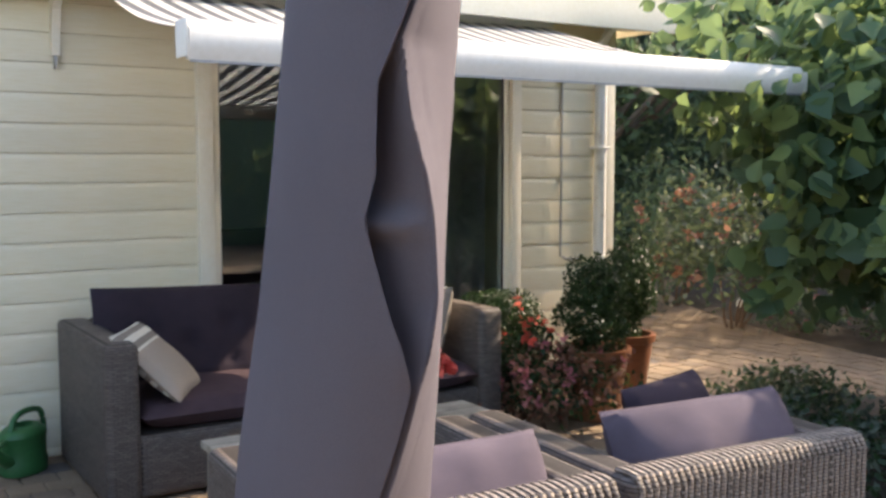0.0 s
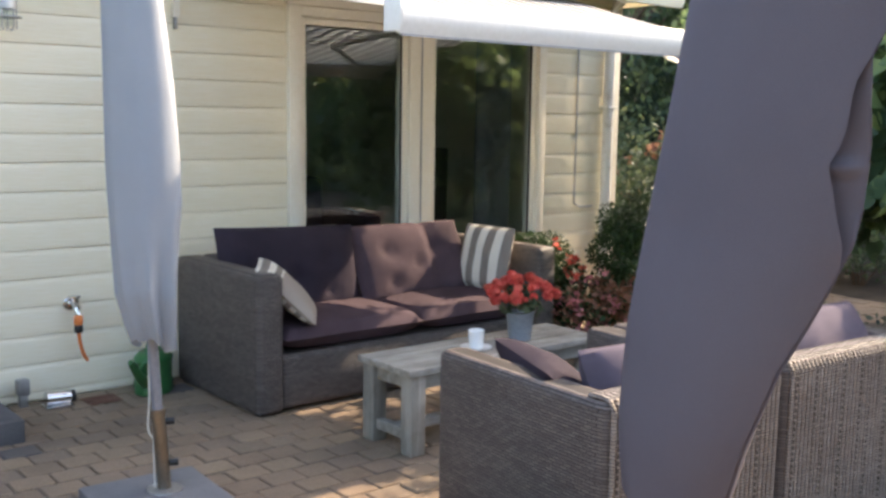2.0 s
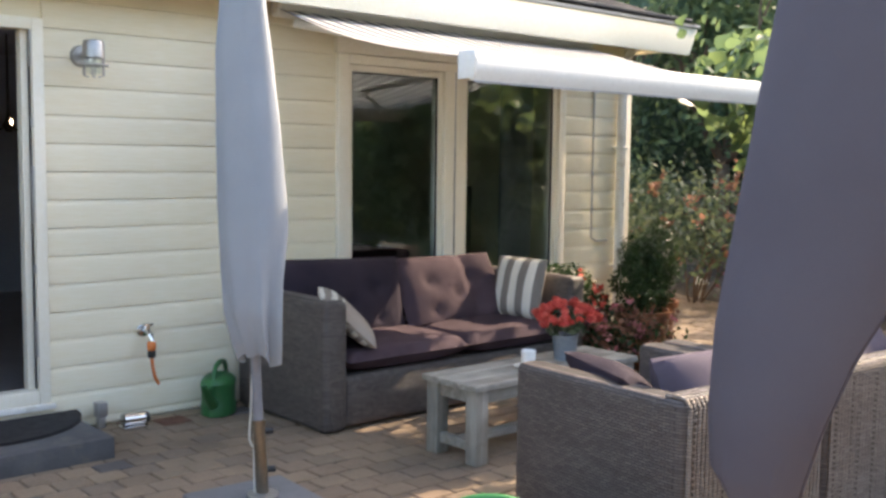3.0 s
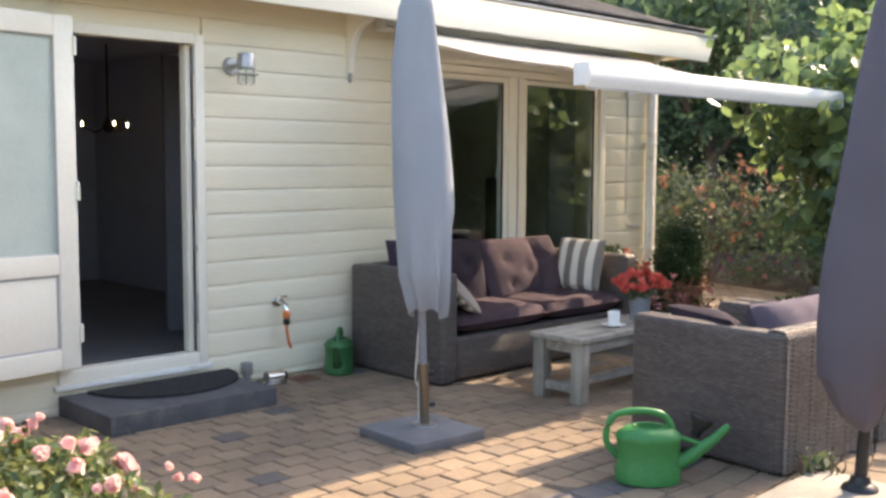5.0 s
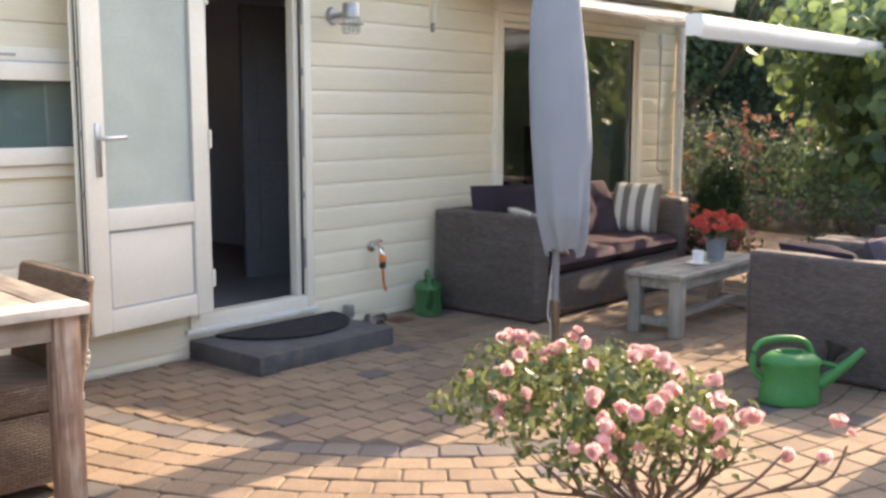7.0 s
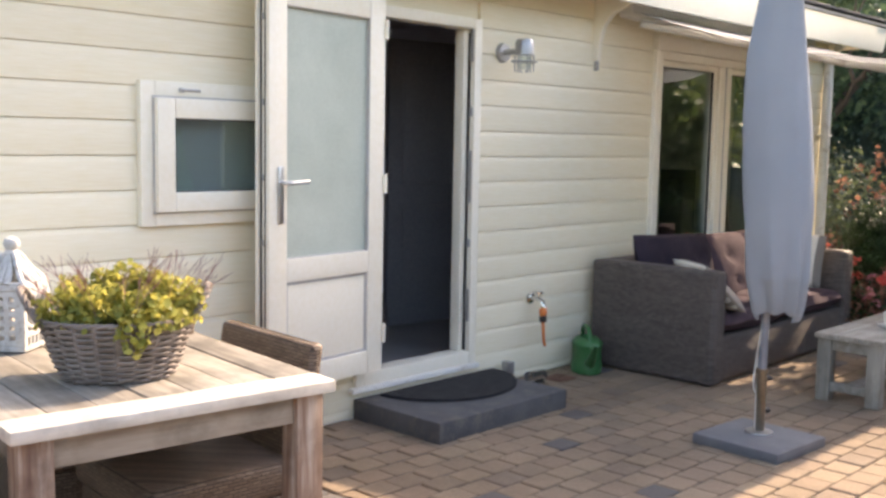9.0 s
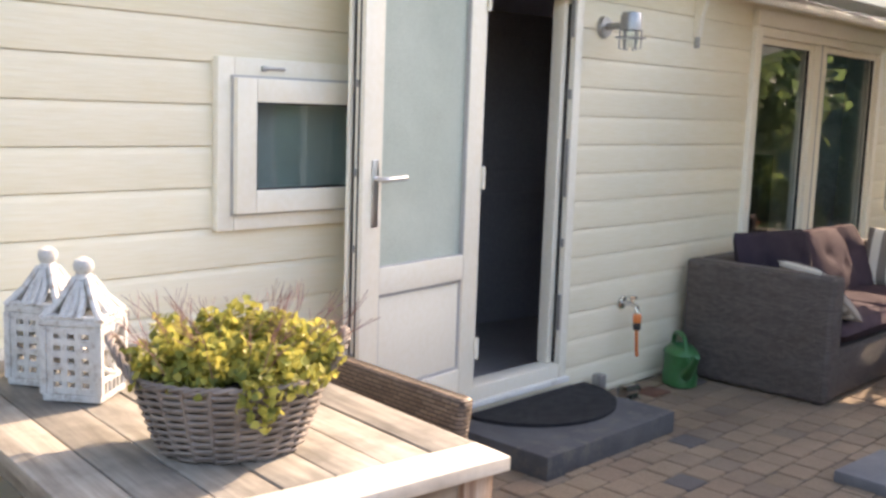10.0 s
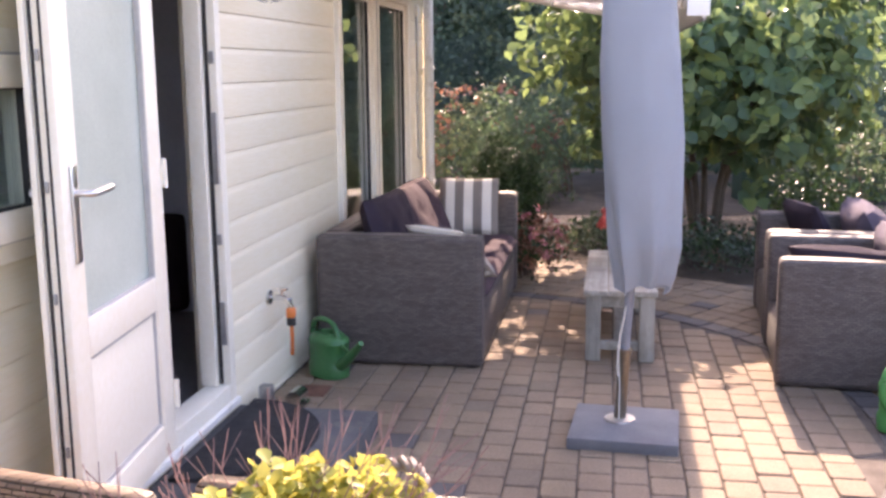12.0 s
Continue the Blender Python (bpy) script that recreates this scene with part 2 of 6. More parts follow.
def edge_stripes(name, plain, c1, c2, period, start):
    """Plain cloth with cross stripes near its upper edge and on its back."""
    m = stripes(name, c1, c2, period, 1)
    n, l, b = m.node_tree.nodes, m.node_tree.links, m.node_tree.nodes["Principled BSDF"]
    old = b.inputs["Base Color"].links[0].from_socket
    sep, gt = n.new("ShaderNodeSeparateXYZ"), n.new("ShaderNodeMath")
    l.new(coords(n, l), sep.inputs[0])
    gt.operation, gt.inputs[1].default_value = "GREATER_THAN", start
    l.new(sep.outputs[1], gt.inputs[0])
    under, either = n.new("ShaderNodeMath"), n.new("ShaderNodeMath")
    under.operation, under.inputs[1].default_value, either.operation = "LESS_THAN", 0.05, "MAXIMUM"
    l.new(sep.outputs[2], under.inputs[0])
    l.new(under.outputs[0], either.inputs[0])
    l.new(gt.outputs[0], either.inputs[1])
    l.new(mix(n, l, either.outputs[0], plain, old), b.inputs["Base Color"])
    return m


STRIPED_EDGE = edge_stripes("beige_cloth_with_striped_edge", (0.36, 0.30, 0.25), (0.70, 0.66, 0.58), (0.24, 0.21, 0.18), 0.07, 0.075)
UMBRELLA_BLUE = fabric("blue_grey_umbrella_cloth", (0.315, 0.345, 0.38), (0.35, 0.38, 0.415), 700, scale=2.0, sheer=0.12)
UMBRELLA_PLUM = fabric("plum_grey_umbrella_cloth", (0.112, 0.102, 0.122), (0.126, 0.114, 0.134), 700, scale=2.0, sheer=0.03)
POLE_GREY = worn("grey_lacquered_pole", (0.20, 0.22, 0.26), (0.26, 0.28, 0.32), 0.35, 6, 60, metal=0.3)
BRASS = worn("dull_brass_tube", (0.186, 0.158, 0.120), (0.260, 0.224, 0.176), 0.35, 6, 60, metal=0.8)
CORD = worn("white_cord", (0.6, 0.58, 0.52), (0.72, 0.7, 0.64), 0.8, 20, 200)
TABLE_GREY = wood("grey_weathered_wood", (0.20, 0.18, 0.15), (0.30, 0.28, 0.24), (0.42, 0.39, 0.34), 0)
TABLE_LEG = wood("grey_weathered_post", (0.20, 0.18, 0.15), (0.29, 0.27, 0.23), (0.40, 0.37, 0.32), 2)
TEAK_Y = wood("weathered_teak_plank", (0.15, 0.130, 0.108), (0.28, 0.25, 0.21), (0.40, 0.365, 0.315), 1, varied=0.18)
TEAK_X = wood("weathered_teak_rail", (0.20, 0.16, 0.125), (0.33, 0.285, 0.235), (0.43, 0.385, 0.32), 0)
# paler and smoother than the planks, for the end boards
TEAK_PALE = wood("pale_teak_board", (0.46, 0.42, 0.36), (0.60, 0.56, 0.49), (0.72, 0.68, 0.61), 0, rough=0.45)
TEAK_Z = wood("weathered_teak_leg", (0.11, 0.055, 0.038), (0.27, 0.18, 0.13), (0.50, 0.43, 0.36), 2)
WICKER = worn("grey_willow", (0.14, 0.112, 0.095), (0.28, 0.235, 0.205), 0.7, 12, 90, bumpy=0.3, stretch=(1, 1, 2))
IRON_WHITE = worn("chipped_white_ceramic", (0.46, 0.455, 0.435), (0.60, 0.595, 0.575), 0.55, 14, 60, bumpy=0.4, dirt=(0.24, 0.17, 0.12))
STONE_GREY = worn("mossy_grey_stone", (0.30, 0.30, 0.29), (0.44, 0.43, 0.42), 0.9, 8, 80, bumpy=0.5, dirt=(0.16, 0.16, 0.12))
TERRACOTTA = worn("brown_glazed_clay", (0.20, 0.075, 0.035), (0.30, 0.12, 0.055), 0.3, 4, 50, spec=0.6)
ZINC_POT = worn("blue_grey_zinc", (0.25, 0.28, 0.31), (0.33, 0.36, 0.39), 0.5, 7, 60, metal=0.3)
PORCELAIN = worn("white_porcelain", (0.82, 0.81, 0.78), (0.86, 0.85, 0.82), 0.2, 4, 50, bumpy=0)
SOIL = worn("dark_garden_soil", (0.035, 0.026, 0.018), (0.075, 0.058, 0.042), 0.95, 4, 70, bumpy=0.9)
BARK = worn("grey_brown_bark", (0.07, 0.055, 0.042), (0.14, 0.11, 0.085), 0.9, 6, 50, bumpy=0.8, stretch=(1, 1, 0.25))
SAND = worn("joint_sand", (0.07, 0.056, 0.045), (0.125, 0.100, 0.080), 0.95, 9, 200, bumpy=0.6)


def paver_material(name, stops, source):
    m, n, l, b = material(name, 0.85, 0, 0.3)
    if source == "object":
        r = n.new("ShaderNodeObjectInfo").outputs["Random"]
    else:
        r = n.new("ShaderNodeNewGeometry").outputs["Random Per Island"]
    col = ramp(n, l, r, stops)
    geo = n.new("ShaderNodeNewGeometry").outputs["Position"]
    fine = noise_tex(n, l, geo, 120, 4)
    col = mix(n, l, 0.45, col, ramp(n, l, fine, [(0.3, (0.28, 0.28, 0.28)), (0.7, (0.72, 0.72, 0.72))]), "OVERLAY")
    stain = ramp(n, l, noise_tex(n, l, geo, 1.1, 6, 0.65), [(0.42, (1, 1, 1)), (0.68, (0.62, 0.60, 0.58))])
    col = mix(n, l, 0.8, col, stain, "MULTIPLY")
    l.new(col, b.inputs["Base Color"])
    bump(n, l, b, fine, 0.5, 0.004)
    return m


WARM = [(0.0, (0.204, 0.151, 0.104)), (0.3, (0.243, 0.178, 0.123)), (0.6, (0.265, 0.198, 0.133)), (0.85, (0.236, 0.169, 0.117)), (1.0, (0.198, 0.152, 0.112))]
GREYS = [(0.0, (0.10, 0.09, 0.085)), (0.6, (0.14, 0.125, 0.115)), (1.0, (0.18, 0.15, 0.13))]
PAVER, PAVER_REST = paver_material("warm_paver", WARM, "object"), paver_material("warm_pavers", WARM, "island")
PAVER_DARK, PAVER_DARK_REST = paver_material("grey_paver", GREYS, "object"), paver_material("grey_pavers", GREYS, "island")

LEAF_HEDGE = foliage("hedge_leaves", (0.027, 0.051, 0.039), (0.057, 0.099, 0.072), (0.111, 0.165, 0.102), 0.45, 0.3)
LEAF_TREE = foliage("tree_leaves", (0.031, 0.062, 0.042), (0.065, 0.117, 0.065), (0.143, 0.208, 0.101), 0.5, 0.45)
LEAF_CATALPA = foliage("catalpa_leaves", (0.050, 0.102, 0.064), (0.092, 0.165, 0.090), (0.230, 0.300, 0.100), 0.42, 0.40)
LEAF_BOX = foliage("clipped_box_leaves", (0.012, 0.030, 0.012), (0.024, 0.055, 0.018), (0.045, 0.085, 0.026), 0.4, 0.2)
LEAF_ROSE = foliage("rose_leaves", (0.040, 0.072, 0.028), (0.090, 0.135, 0.046), (0.220, 0.235, 0.090), 0.4, 0.3)
LEAF_LIME = foliage("yellow_green_leaves", (0.090, 0.130, 0.035), (0.270, 0.290, 0.070), (0.520, 0.450, 0.110), 0.5, 0.4)
LEAF_SHRUB = foliage("mixed_shrub_leaves", (0.036, 0.064, 0.036), (0.076, 0.118, 0.062), (0.154, 0.182, 0.095), 0.5, 0.3)
LEAF_SILVER = foliage("silver_green_leaves", (0.047, 0.068, 0.055), (0.078, 0.104, 0.078), (0.124, 0.146, 0.109), 0.7, 0.15)
PETAL_PINK = foliage("pink_petals", (0.80, 0.28, 0.27), (0.88, 0.52, 0.46), (0.95, 0.82, 0.72), 0.6, 0.45)
PETAL_RED = foliage("red_petals", (0.50, 0.045, 0.04), (0.68, 0.10, 0.075), (0.78, 0.22, 0.16), 0.6, 0.3)
PETAL_ROSE = foliage("dusky_pink_petals", (0.32, 0.08, 0.12), (0.45, 0.16, 0.20), (0.60, 0.30, 0.32), 0.6, 0.3)
PETAL_RUST = foliage("rust_leaves", (0.12, 0.050, 0.040), (0.20, 0.095, 0.065), (0.31, 0.17, 0.11), 0.6, 0.3)
TWIG = worn("brown_twigs", (0.09, 0.055, 0.035), (0.17, 0.11, 0.075), 0.8, 10, 80)
TWIG_RED = worn("reddish_dry_stalks", (0.20, 0.10, 0.09), (0.30, 0.17, 0.14), 0.8, 10, 80)
BULB = glowing("warm_bulb", (1.0, 0.74, 0.48), 3.0)


# ---------------------------------------------------------------- mesh helpers
def box(bm, x0, y0, z0, x1, y1, z1, bev=0.0, seg=2, m=None):
    r = bmesh.ops.create_cube(bm, size=1)
    vs = r["verts"]
    for v in vs:
        v.co = Vector(((x0 + x1) / 2 + v.co.x * (x1 - x0), (y0 + y1) / 2 + v.co.y * (y1 - y0), (z0 + z1) / 2 + v.co.z * (z1 - z0)))
        if m is not None:
            v.co = m @ v.co
    if bev:
        es = list({e for v in vs for e in v.link_edges})
        bmesh.ops.bevel(bm, geom=es, offset=bev, segments=seg, affect="EDGES", profile=0.6)
    return bm


def lathe(bm, profile, centre=(0, 0, 0), n=24, sx=1.0, sy=1.0, m=None):
    """Turns (radius, height) pairs about a vertical axis; the ends are closed."""
    rings = []
    for r, z in profile:
        ring = []
        for k in range(n):
            a = 2 * math.pi * k / n
            p = Vector((centre[0] + sx * r * math.cos(a), centre[1] + sy * r * math.sin(a), centre[2] + z))
            ring.append(bm.verts.new(m @ p if m is not None else p))
        rings.append(ring)
    for a, b in zip(rings, rings[1:]):
        for k in range(n):
            bm.faces.new((a[k], a[(k + 1) % n], b[(k + 1) % n], b[k]))
    bm.faces.new(rings[0][::-1])
    bm.faces.new(rings[-1])
    return bm


def tube(bm, pts, r, n=8, taper=1.0):
    """A round tube along the points, thinning to taper times its radius."""
    pts = [Vector(p) for p in pts]
    rings, up = [], Vector((0, 0, 1))
    for i, p in enumerate(pts):
        d = (pts[min(i + 1, len(pts) - 1)] - pts[max(i - 1, 0)]).normalized()
        a = d.cross(up if abs(d.z) < 0.95 else Vector((1, 0, 0))).normalized()
        b = d.cross(a)
        rr = r * (1 + (taper - 1) * i / max(1, len(pts) - 1))
        rings.append([bm.verts.new(p + rr * (math.cos(2 * math.pi * k / n) * a + math.sin(2 * math.pi * k / n) * b)) for k in range(n)])
    for a, b in zip(rings, rings[1:]):
        for k in range(n):
            bm.faces.new((a[k], a[(k + 1) % n], b[(k + 1) % n], b[k]))
    bm.faces.new(rings[0][::-1])
    bm.faces.new(rings[-1])
    return bm


def smooth_line(pts, k=5):
    """A rounder line through the same points."""
    p = [Vector(q) for q in pts]
    out = []
    for i in range(len(p) - 1):
        a, b, c, d = p[max(i - 1, 0)], p[i], p[i + 1], p[min(i + 2, len(p) - 1)]
        for j in range(k):
            t = j / k
            out.append(0.5 * (2 * b + (c - a) * t + (2 * a - 5 * b + 4 * c - d) * t * t + (3 * b - a - 3 * c + d) * t ** 3))
    return out + [p[-1]]


def mesh_of(name, bm, mat, smooth=True, angle=40):
    bmesh.ops.recalc_face_normals(bm, faces=bm.faces)
    me = bpy.data.meshes.new(name)
    bm.to_mesh(me)
    bm.free()
    me.materials.append(mat)
    if smooth:
        me.polygons.foreach_set("use_smooth", [True] * len(me.polygons))
        me.set_sharp_from_angle(angle=radians(angle))
    return me


def part(name, bm, mat, parent=None, label="", smooth=True, angle=40):
    """One mesh object; the bmesh is in the parent's own coordinates."""
    ob = new(name, mesh_of(name, bm, mat, smooth, angle))
    ob.parent = parent
    if label:
        ob["label"] = label
    return ob


def thing(name, label, category, at=(0, 0, 0), turn=0.0, group="", kind=""):
    ob = new(name)
    ob.empty_display_size = 0.1
    ob.matrix_basis = pose(*at, 0, 0, turn)
    return tagged(ob, label, category, group, kind)


def solo(name, bm, mat, label, category="", at=(0, 0, 0), turn=0.0, kind="", group="", smooth=True):
    ob = part(name, bm, mat, smooth=smooth)
    ob.matrix_basis = pose(*at, 0, 0, turn)
    return tagged(ob, label, category, group, kind)


B = bmesh.new


def bx(*a, **k):
    return box(B(), *a, **k)


def cushion(w, d, h, puff=0.5, tufts=(), seed=0, corner=0.05):
    """A stuffed cushion lying flat about the origin (bottom at 0), with soft corners, seams and buttoned dimples."""
    bm, nx, ny = B(), 22, 18
    rnd = random.Random(seed)
    off = Vector((rnd.uniform(0, 50), rnd.uniform(0, 50), 0))
    grid = {}
    for s in (1, -1):
        for i in range(nx + 1):
            for j in range(ny + 1):
                u, v = -1 + 2 * i / nx, -1 + 2 * j / ny
                edge = (1 - abs(u) ** 5) * (1 - abs(v) ** 5)
                th = h / 2 * (edge ** 0.28 * (1 - puff) + puff * max(0, (1 - u * u) * (1 - v * v)) ** 0.45)
                x, y = w / 2 * u * (1 - 0.03 * (1 - v * v) * puff), d / 2 * v * (1 - 0.03 * (1 - u * u) * puff)
                for tx, ty in tufts:
                    q = ((x - tx) ** 2 + (y - ty) ** 2) / 0.0016
                    th -= 0.36 * h / 2 * math.exp(-q) if s > 0 else 0
                th += 0.012 * noise.noise(Vector((x * 7, y * 7, s * 3)) + off) * edge
                if s < 0 and (i in (0, nx) or j in (0, ny)):
                    grid[s, i, j] = grid[1, i, j]
                else:
                    grid[s, i, j] = bm.verts.new((x, y, h / 2 + s * th))
    for s in (1, -1):
        for i in range(nx):
            for j in range(ny):
                q = [grid[s, i, j], grid[s, i + 1, j], grid[s, i + 1, j + 1], grid[s, i, j + 1]]
                bm.faces.new(q if s > 0 else q[::-1])
    return bm


HEART = [(0, 0, 0), (-0.30, 0.12, 0.05), (-0.46, 0.42, 0.03), (-0.25, 0.78, -0.02), (0, 1.12, -0.18), (0.25, 0.78, -0.02), (0.46, 0.42, 0.03), (0.30, 0.12, 0.05), (0, 0.45, -0.10)]
HEART_F = [(0, 8, 2, 1), (8, 4, 3, 2), (0, 7, 6, 8), (8, 6, 5, 4)]
OVAL = [(0, 0, 0), (-0.26, 0.5, 0.07), (0, 1, -0.05), (0.26, 0.5, 0.07), (0, 0.5, -0.02)]
OVAL_F = [(0, 4, 1), (4, 2, 1), (0, 3, 4), (4, 3, 2)]


def leaf_mesh(name, places, outward, size, mat, rng, shape="oval", droop=0.3, wild=0.7, vary=0.35):
    """Many leaves as one mesh: one at each place, about facing outward, turned at random."""
    tv = np.array(HEART if shape == "heart" else OVAL)
    tf = HEART_F if shape == "heart" else OVAL_F
    p, nrm = np.asarray(places, float), np.asarray(outward, float)
    k = len(p)
    nrm = nrm + wild * rng.normal(size=(k, 3))
    nrm /= np.linalg.norm(nrm, axis=1, keepdims=True) + 1e-9
    d = rng.normal(size=(k, 3))
    d[:, 2] -= droop * 2
    d -= (d * nrm).sum(1, keepdims=True) * nrm
    d /= np.linalg.norm(d, axis=1, keepdims=True) + 1e-9
    s = np.cross(d, nrm)
    sz = size * (1 + vary * rng.uniform(-1, 1, k))[:, None, None]
    v = p[:, None, :] + sz * (tv[None, :, 0:1] * s[:, None] + (tv[None, :, 1:2] - 0.5) * d[:, None] + tv[None, :, 2:3] * nrm[:, None])
    faces = (np.arange(k)[:, None, None] * len(tv) + np.array(tf)[None]).reshape(-1, len(tf[0]))
    me = bpy.data.meshes.new(name)
    me.vertices.add(k * len(tv))
    me.vertices.foreach_set("co", v.ravel())
    me.loops.add(faces.size)
    me.loops.foreach_set("vertex_index", faces.ravel().astype(np.int32))
    me.polygons.add(len(faces))
    me.polygons.foreach_set("loop_start", (np.arange(len(faces)) * len(tf[0])).astype(np.int32))
    me.update(calc_edges=True)
    me.materials.append(mat)
    return me


def blob(rng, n, centre, radii, lumps=5, fill=0.35, low=-1.0):
    """Places and outward directions in the outer shell of a lumpy ellipsoid."""
    d = rng.normal(size=(n, 3))
    d /= np.linalg.norm(d, axis=1, keepdims=True)
    d = d[d[:, 2] > low]
    f = 1 + 0.16 * sum(np.sin(d @ rng.normal(size=3) * (2 + k) + rng.uniform(0, 6)) for k in range(lumps)) / 1.6
    r = f * (1 - fill * rng.uniform(0, 1, len(d)) ** 1.6)
    return np.asarray(centre) + d * r[:, None] * np.asarray(radii), d


def leaf_object(name, me, parent=None, label=""):
    ob = new(name, me)
    ob.parent = parent
    if label:
        ob["label"] = label
    return ob

# ---------------------------------------------------------------- house
WALL = 5.72            # face of the boards
PITCH = 0.149          # board to board
X0, X1 = -9.0, 5.33    # the garden wall's ends
DOOR = (-0.47, 0.475, 0.165, 2.175)     # outer frame of the door: x0, x1, z0, z1
WIN = (2.33, 4.51, 0.16, 2.145)       # outer frame of the large window
SMALL = (-1.71, -0.90, 1.08, 1.71)   # outer frame of the small window
EAVE = 2.42


def house_wall():
    wall = thing("wall_north", "cream-painted timber wall of horizontal boards", "wall", kind="structure")
    bm = B()
    y0, y1 = WALL + 0.022, WALL + 0.16
    xs = [X0, SMALL[0], SMALL[1], DOOR[0], DOOR[1], WIN[0], WIN[1], X1]
    holes = {1: SMALL, 3: DOOR, 5: WIN}
    for k, (a, b) in enumerate(zip(xs, xs[1:])):
        if k in holes:
            h = holes[k]
            box(bm, a, y0, -0.05, b, y1, h[2])
            box(bm, a, y0, h[3], b, y1, EAVE + 0.15)
        else:
            box(bm, a, y0, -0.05, b, y1, EAVE + 0.15)
    part("backing", bm, CREAM, wall, smooth=False)
    meshes = {}

    def board(a, b, z, top):
        """One board: flat face, an upper shoulder that rolls back under the next board."""
        key = (round(b - a, 3), round(top - z, 3))
        if key not in meshes:
            bm = B()
            h = top - z
            prof = [(0.0, 0.0), (-0.020, 0.0), (-0.022, 0.003), (-0.022, h - 0.030), (-0.0205, h - 0.022), (-0.0165, h - 0.012), (-0.0145, h - 0.002), (0.0, h - 0.002)]
            cols = []
            for x in (0, b - a):
                cols.append([bm.verts.new((x, y, zz)) for y, zz in prof])
            for i in range(len(prof)):
                j = (i + 1) % len(prof)
                bm.faces.new((cols[0][i], cols[0][j], cols[1][j], cols[1][i]))
            bm.faces.new(cols[0])
            bm.faces.new(cols[1][::-1])
            meshes[key] = mesh_of("board", bm, CREAM, True, 30)
        ob = new("board", meshes[key])
        ob.parent = wall
        ob.location = (a, WALL + 0.0219, z)

    z = 0.048 - PITCH
    while z < EAVE:
        top = min(z + PITCH, EAVE + 0.01)
        spans, x = [], X0
        for h in (SMALL, DOOR, WIN):
            if h[2] < top - 0.04 and h[3] > z + 0.04:
                spans.append((x, h[0] - 0.002))
                x = h[1] + 0.002
        spans.append((x, X1 - 0.09))
        for a, b in spans:
            if b - a > 0.05:
                board(a, b, max(z, 0.004), top)
        z += PITCH
    part("corner_post", bx(X1 - 0.088, WALL - 0.012, 0, X1 + 0.012, WALL + 0.16, EAVE, 0.004), CREAM_TRIM, wall)
    part("plinth", bx(X0, WALL + 0.004, -0.05, DOOR[0], WALL + 0.02, 0.003), CREAM_TRIM, wall)
    return wall


house_wall()
side = thing("wall_east", "cream-painted timber end wall of the house", "wall", kind="structure")
part("backing", bx(X1 - 0.13, WALL + 0.16, -0.05, X1, 12, EAVE + 0.15), CREAM, side, smooth=False)

# interior shell
solo("wall_interior", bx(X0, 10.3, 0, X1 - 0.13, 10.42, 2.45), DARK_ROOM, "dim plastered back wall of the room", kind="structure", smooth=False)
solo("wall_interior", bx(X0 - 0.1, WALL + 0.16, 0, X0, 10.42, 2.45), DARK_ROOM, "dim plastered side wall of the room", kind="structure", smooth=False)
solo("wall_interior", bx(1.95, WALL + 0.163, 0.17, 2.05, 10.29, 2.40), DARK_ROOM, "dim plastered partition beside the hall", kind="structure", smooth=False)
solo("floor", bx(X0, WALL + 0.155, 0.02, X1 - 0.13, 10.3, 0.165), DARK_FLOOR, "dark floor inside the house", kind="structure", smooth=False)
solo("ceiling", bx(X0, WALL + 0.155, 2.405, X1 - 0.13, 10.3, 2.47), DARK_ROOM, "dim plaster ceiling inside the house", kind="structure", smooth=False)


def roof():
    r = thing("roof", "low roof with cream fascia and dark felt edge", "roof", kind="structure")
    bm = bx(X0 - 0.2, 5.375, 2.36, 5.66, 5.405, 2.585, 0.004)
    for v in bm.verts:
        if v.co.x > 5:
            v.co.x += 0.48 * (v.co.z - 2.36)
    part("fascia", bm, CREAM_TRIM, r)
    part("fascia", bx(5.63, 5.407, 2.40, 5.66, 12.2, 2.585, 0.004), CREAM_TRIM, r)
    part("soffit", bx(X0 - 0.2, 5.407, 2.425, 5.628, WALL + 0.14, 2.44), CREAM_TRIM, r, smooth=False)
    part("edge_strip", bx(X0 - 0.2, 5.355, 2.587, 5.78, 5.41, 2.612, 0.004), ZINC, r)
    bm = B()
    vs = [bm.verts.new(p) for p in ((X0 - 0.2, 5.345, 2.615), (5.72, 5.345, 2.615), (5.72, 9.2, 3.9), (X0 - 0.2, 9.2, 3.9), (X0 - 0.2, 13, 2.6), (5.70, 13, 2.6))]
    bm.faces.new((vs[0], vs[1], vs[2], vs[3]))
    bm.faces.new((vs[3], vs[2], vs[5], vs[4]))
    bmesh.ops.solidify(bm, geom=bm.faces[:], thickness=-0.03)
    part("roofing", bm, ROOF, r, smooth=False)
    bm = B()
    for k in range(24):
        box(bm, X0 - 0.2 + 0.62 * k, 5.355, 2.63, X0 + 0.41 + 0.62 * k, 5.60, 2.655, 0.006, 1)
    part("roof_edge_tiles", bm, ROOF, r)
    return r


roof()


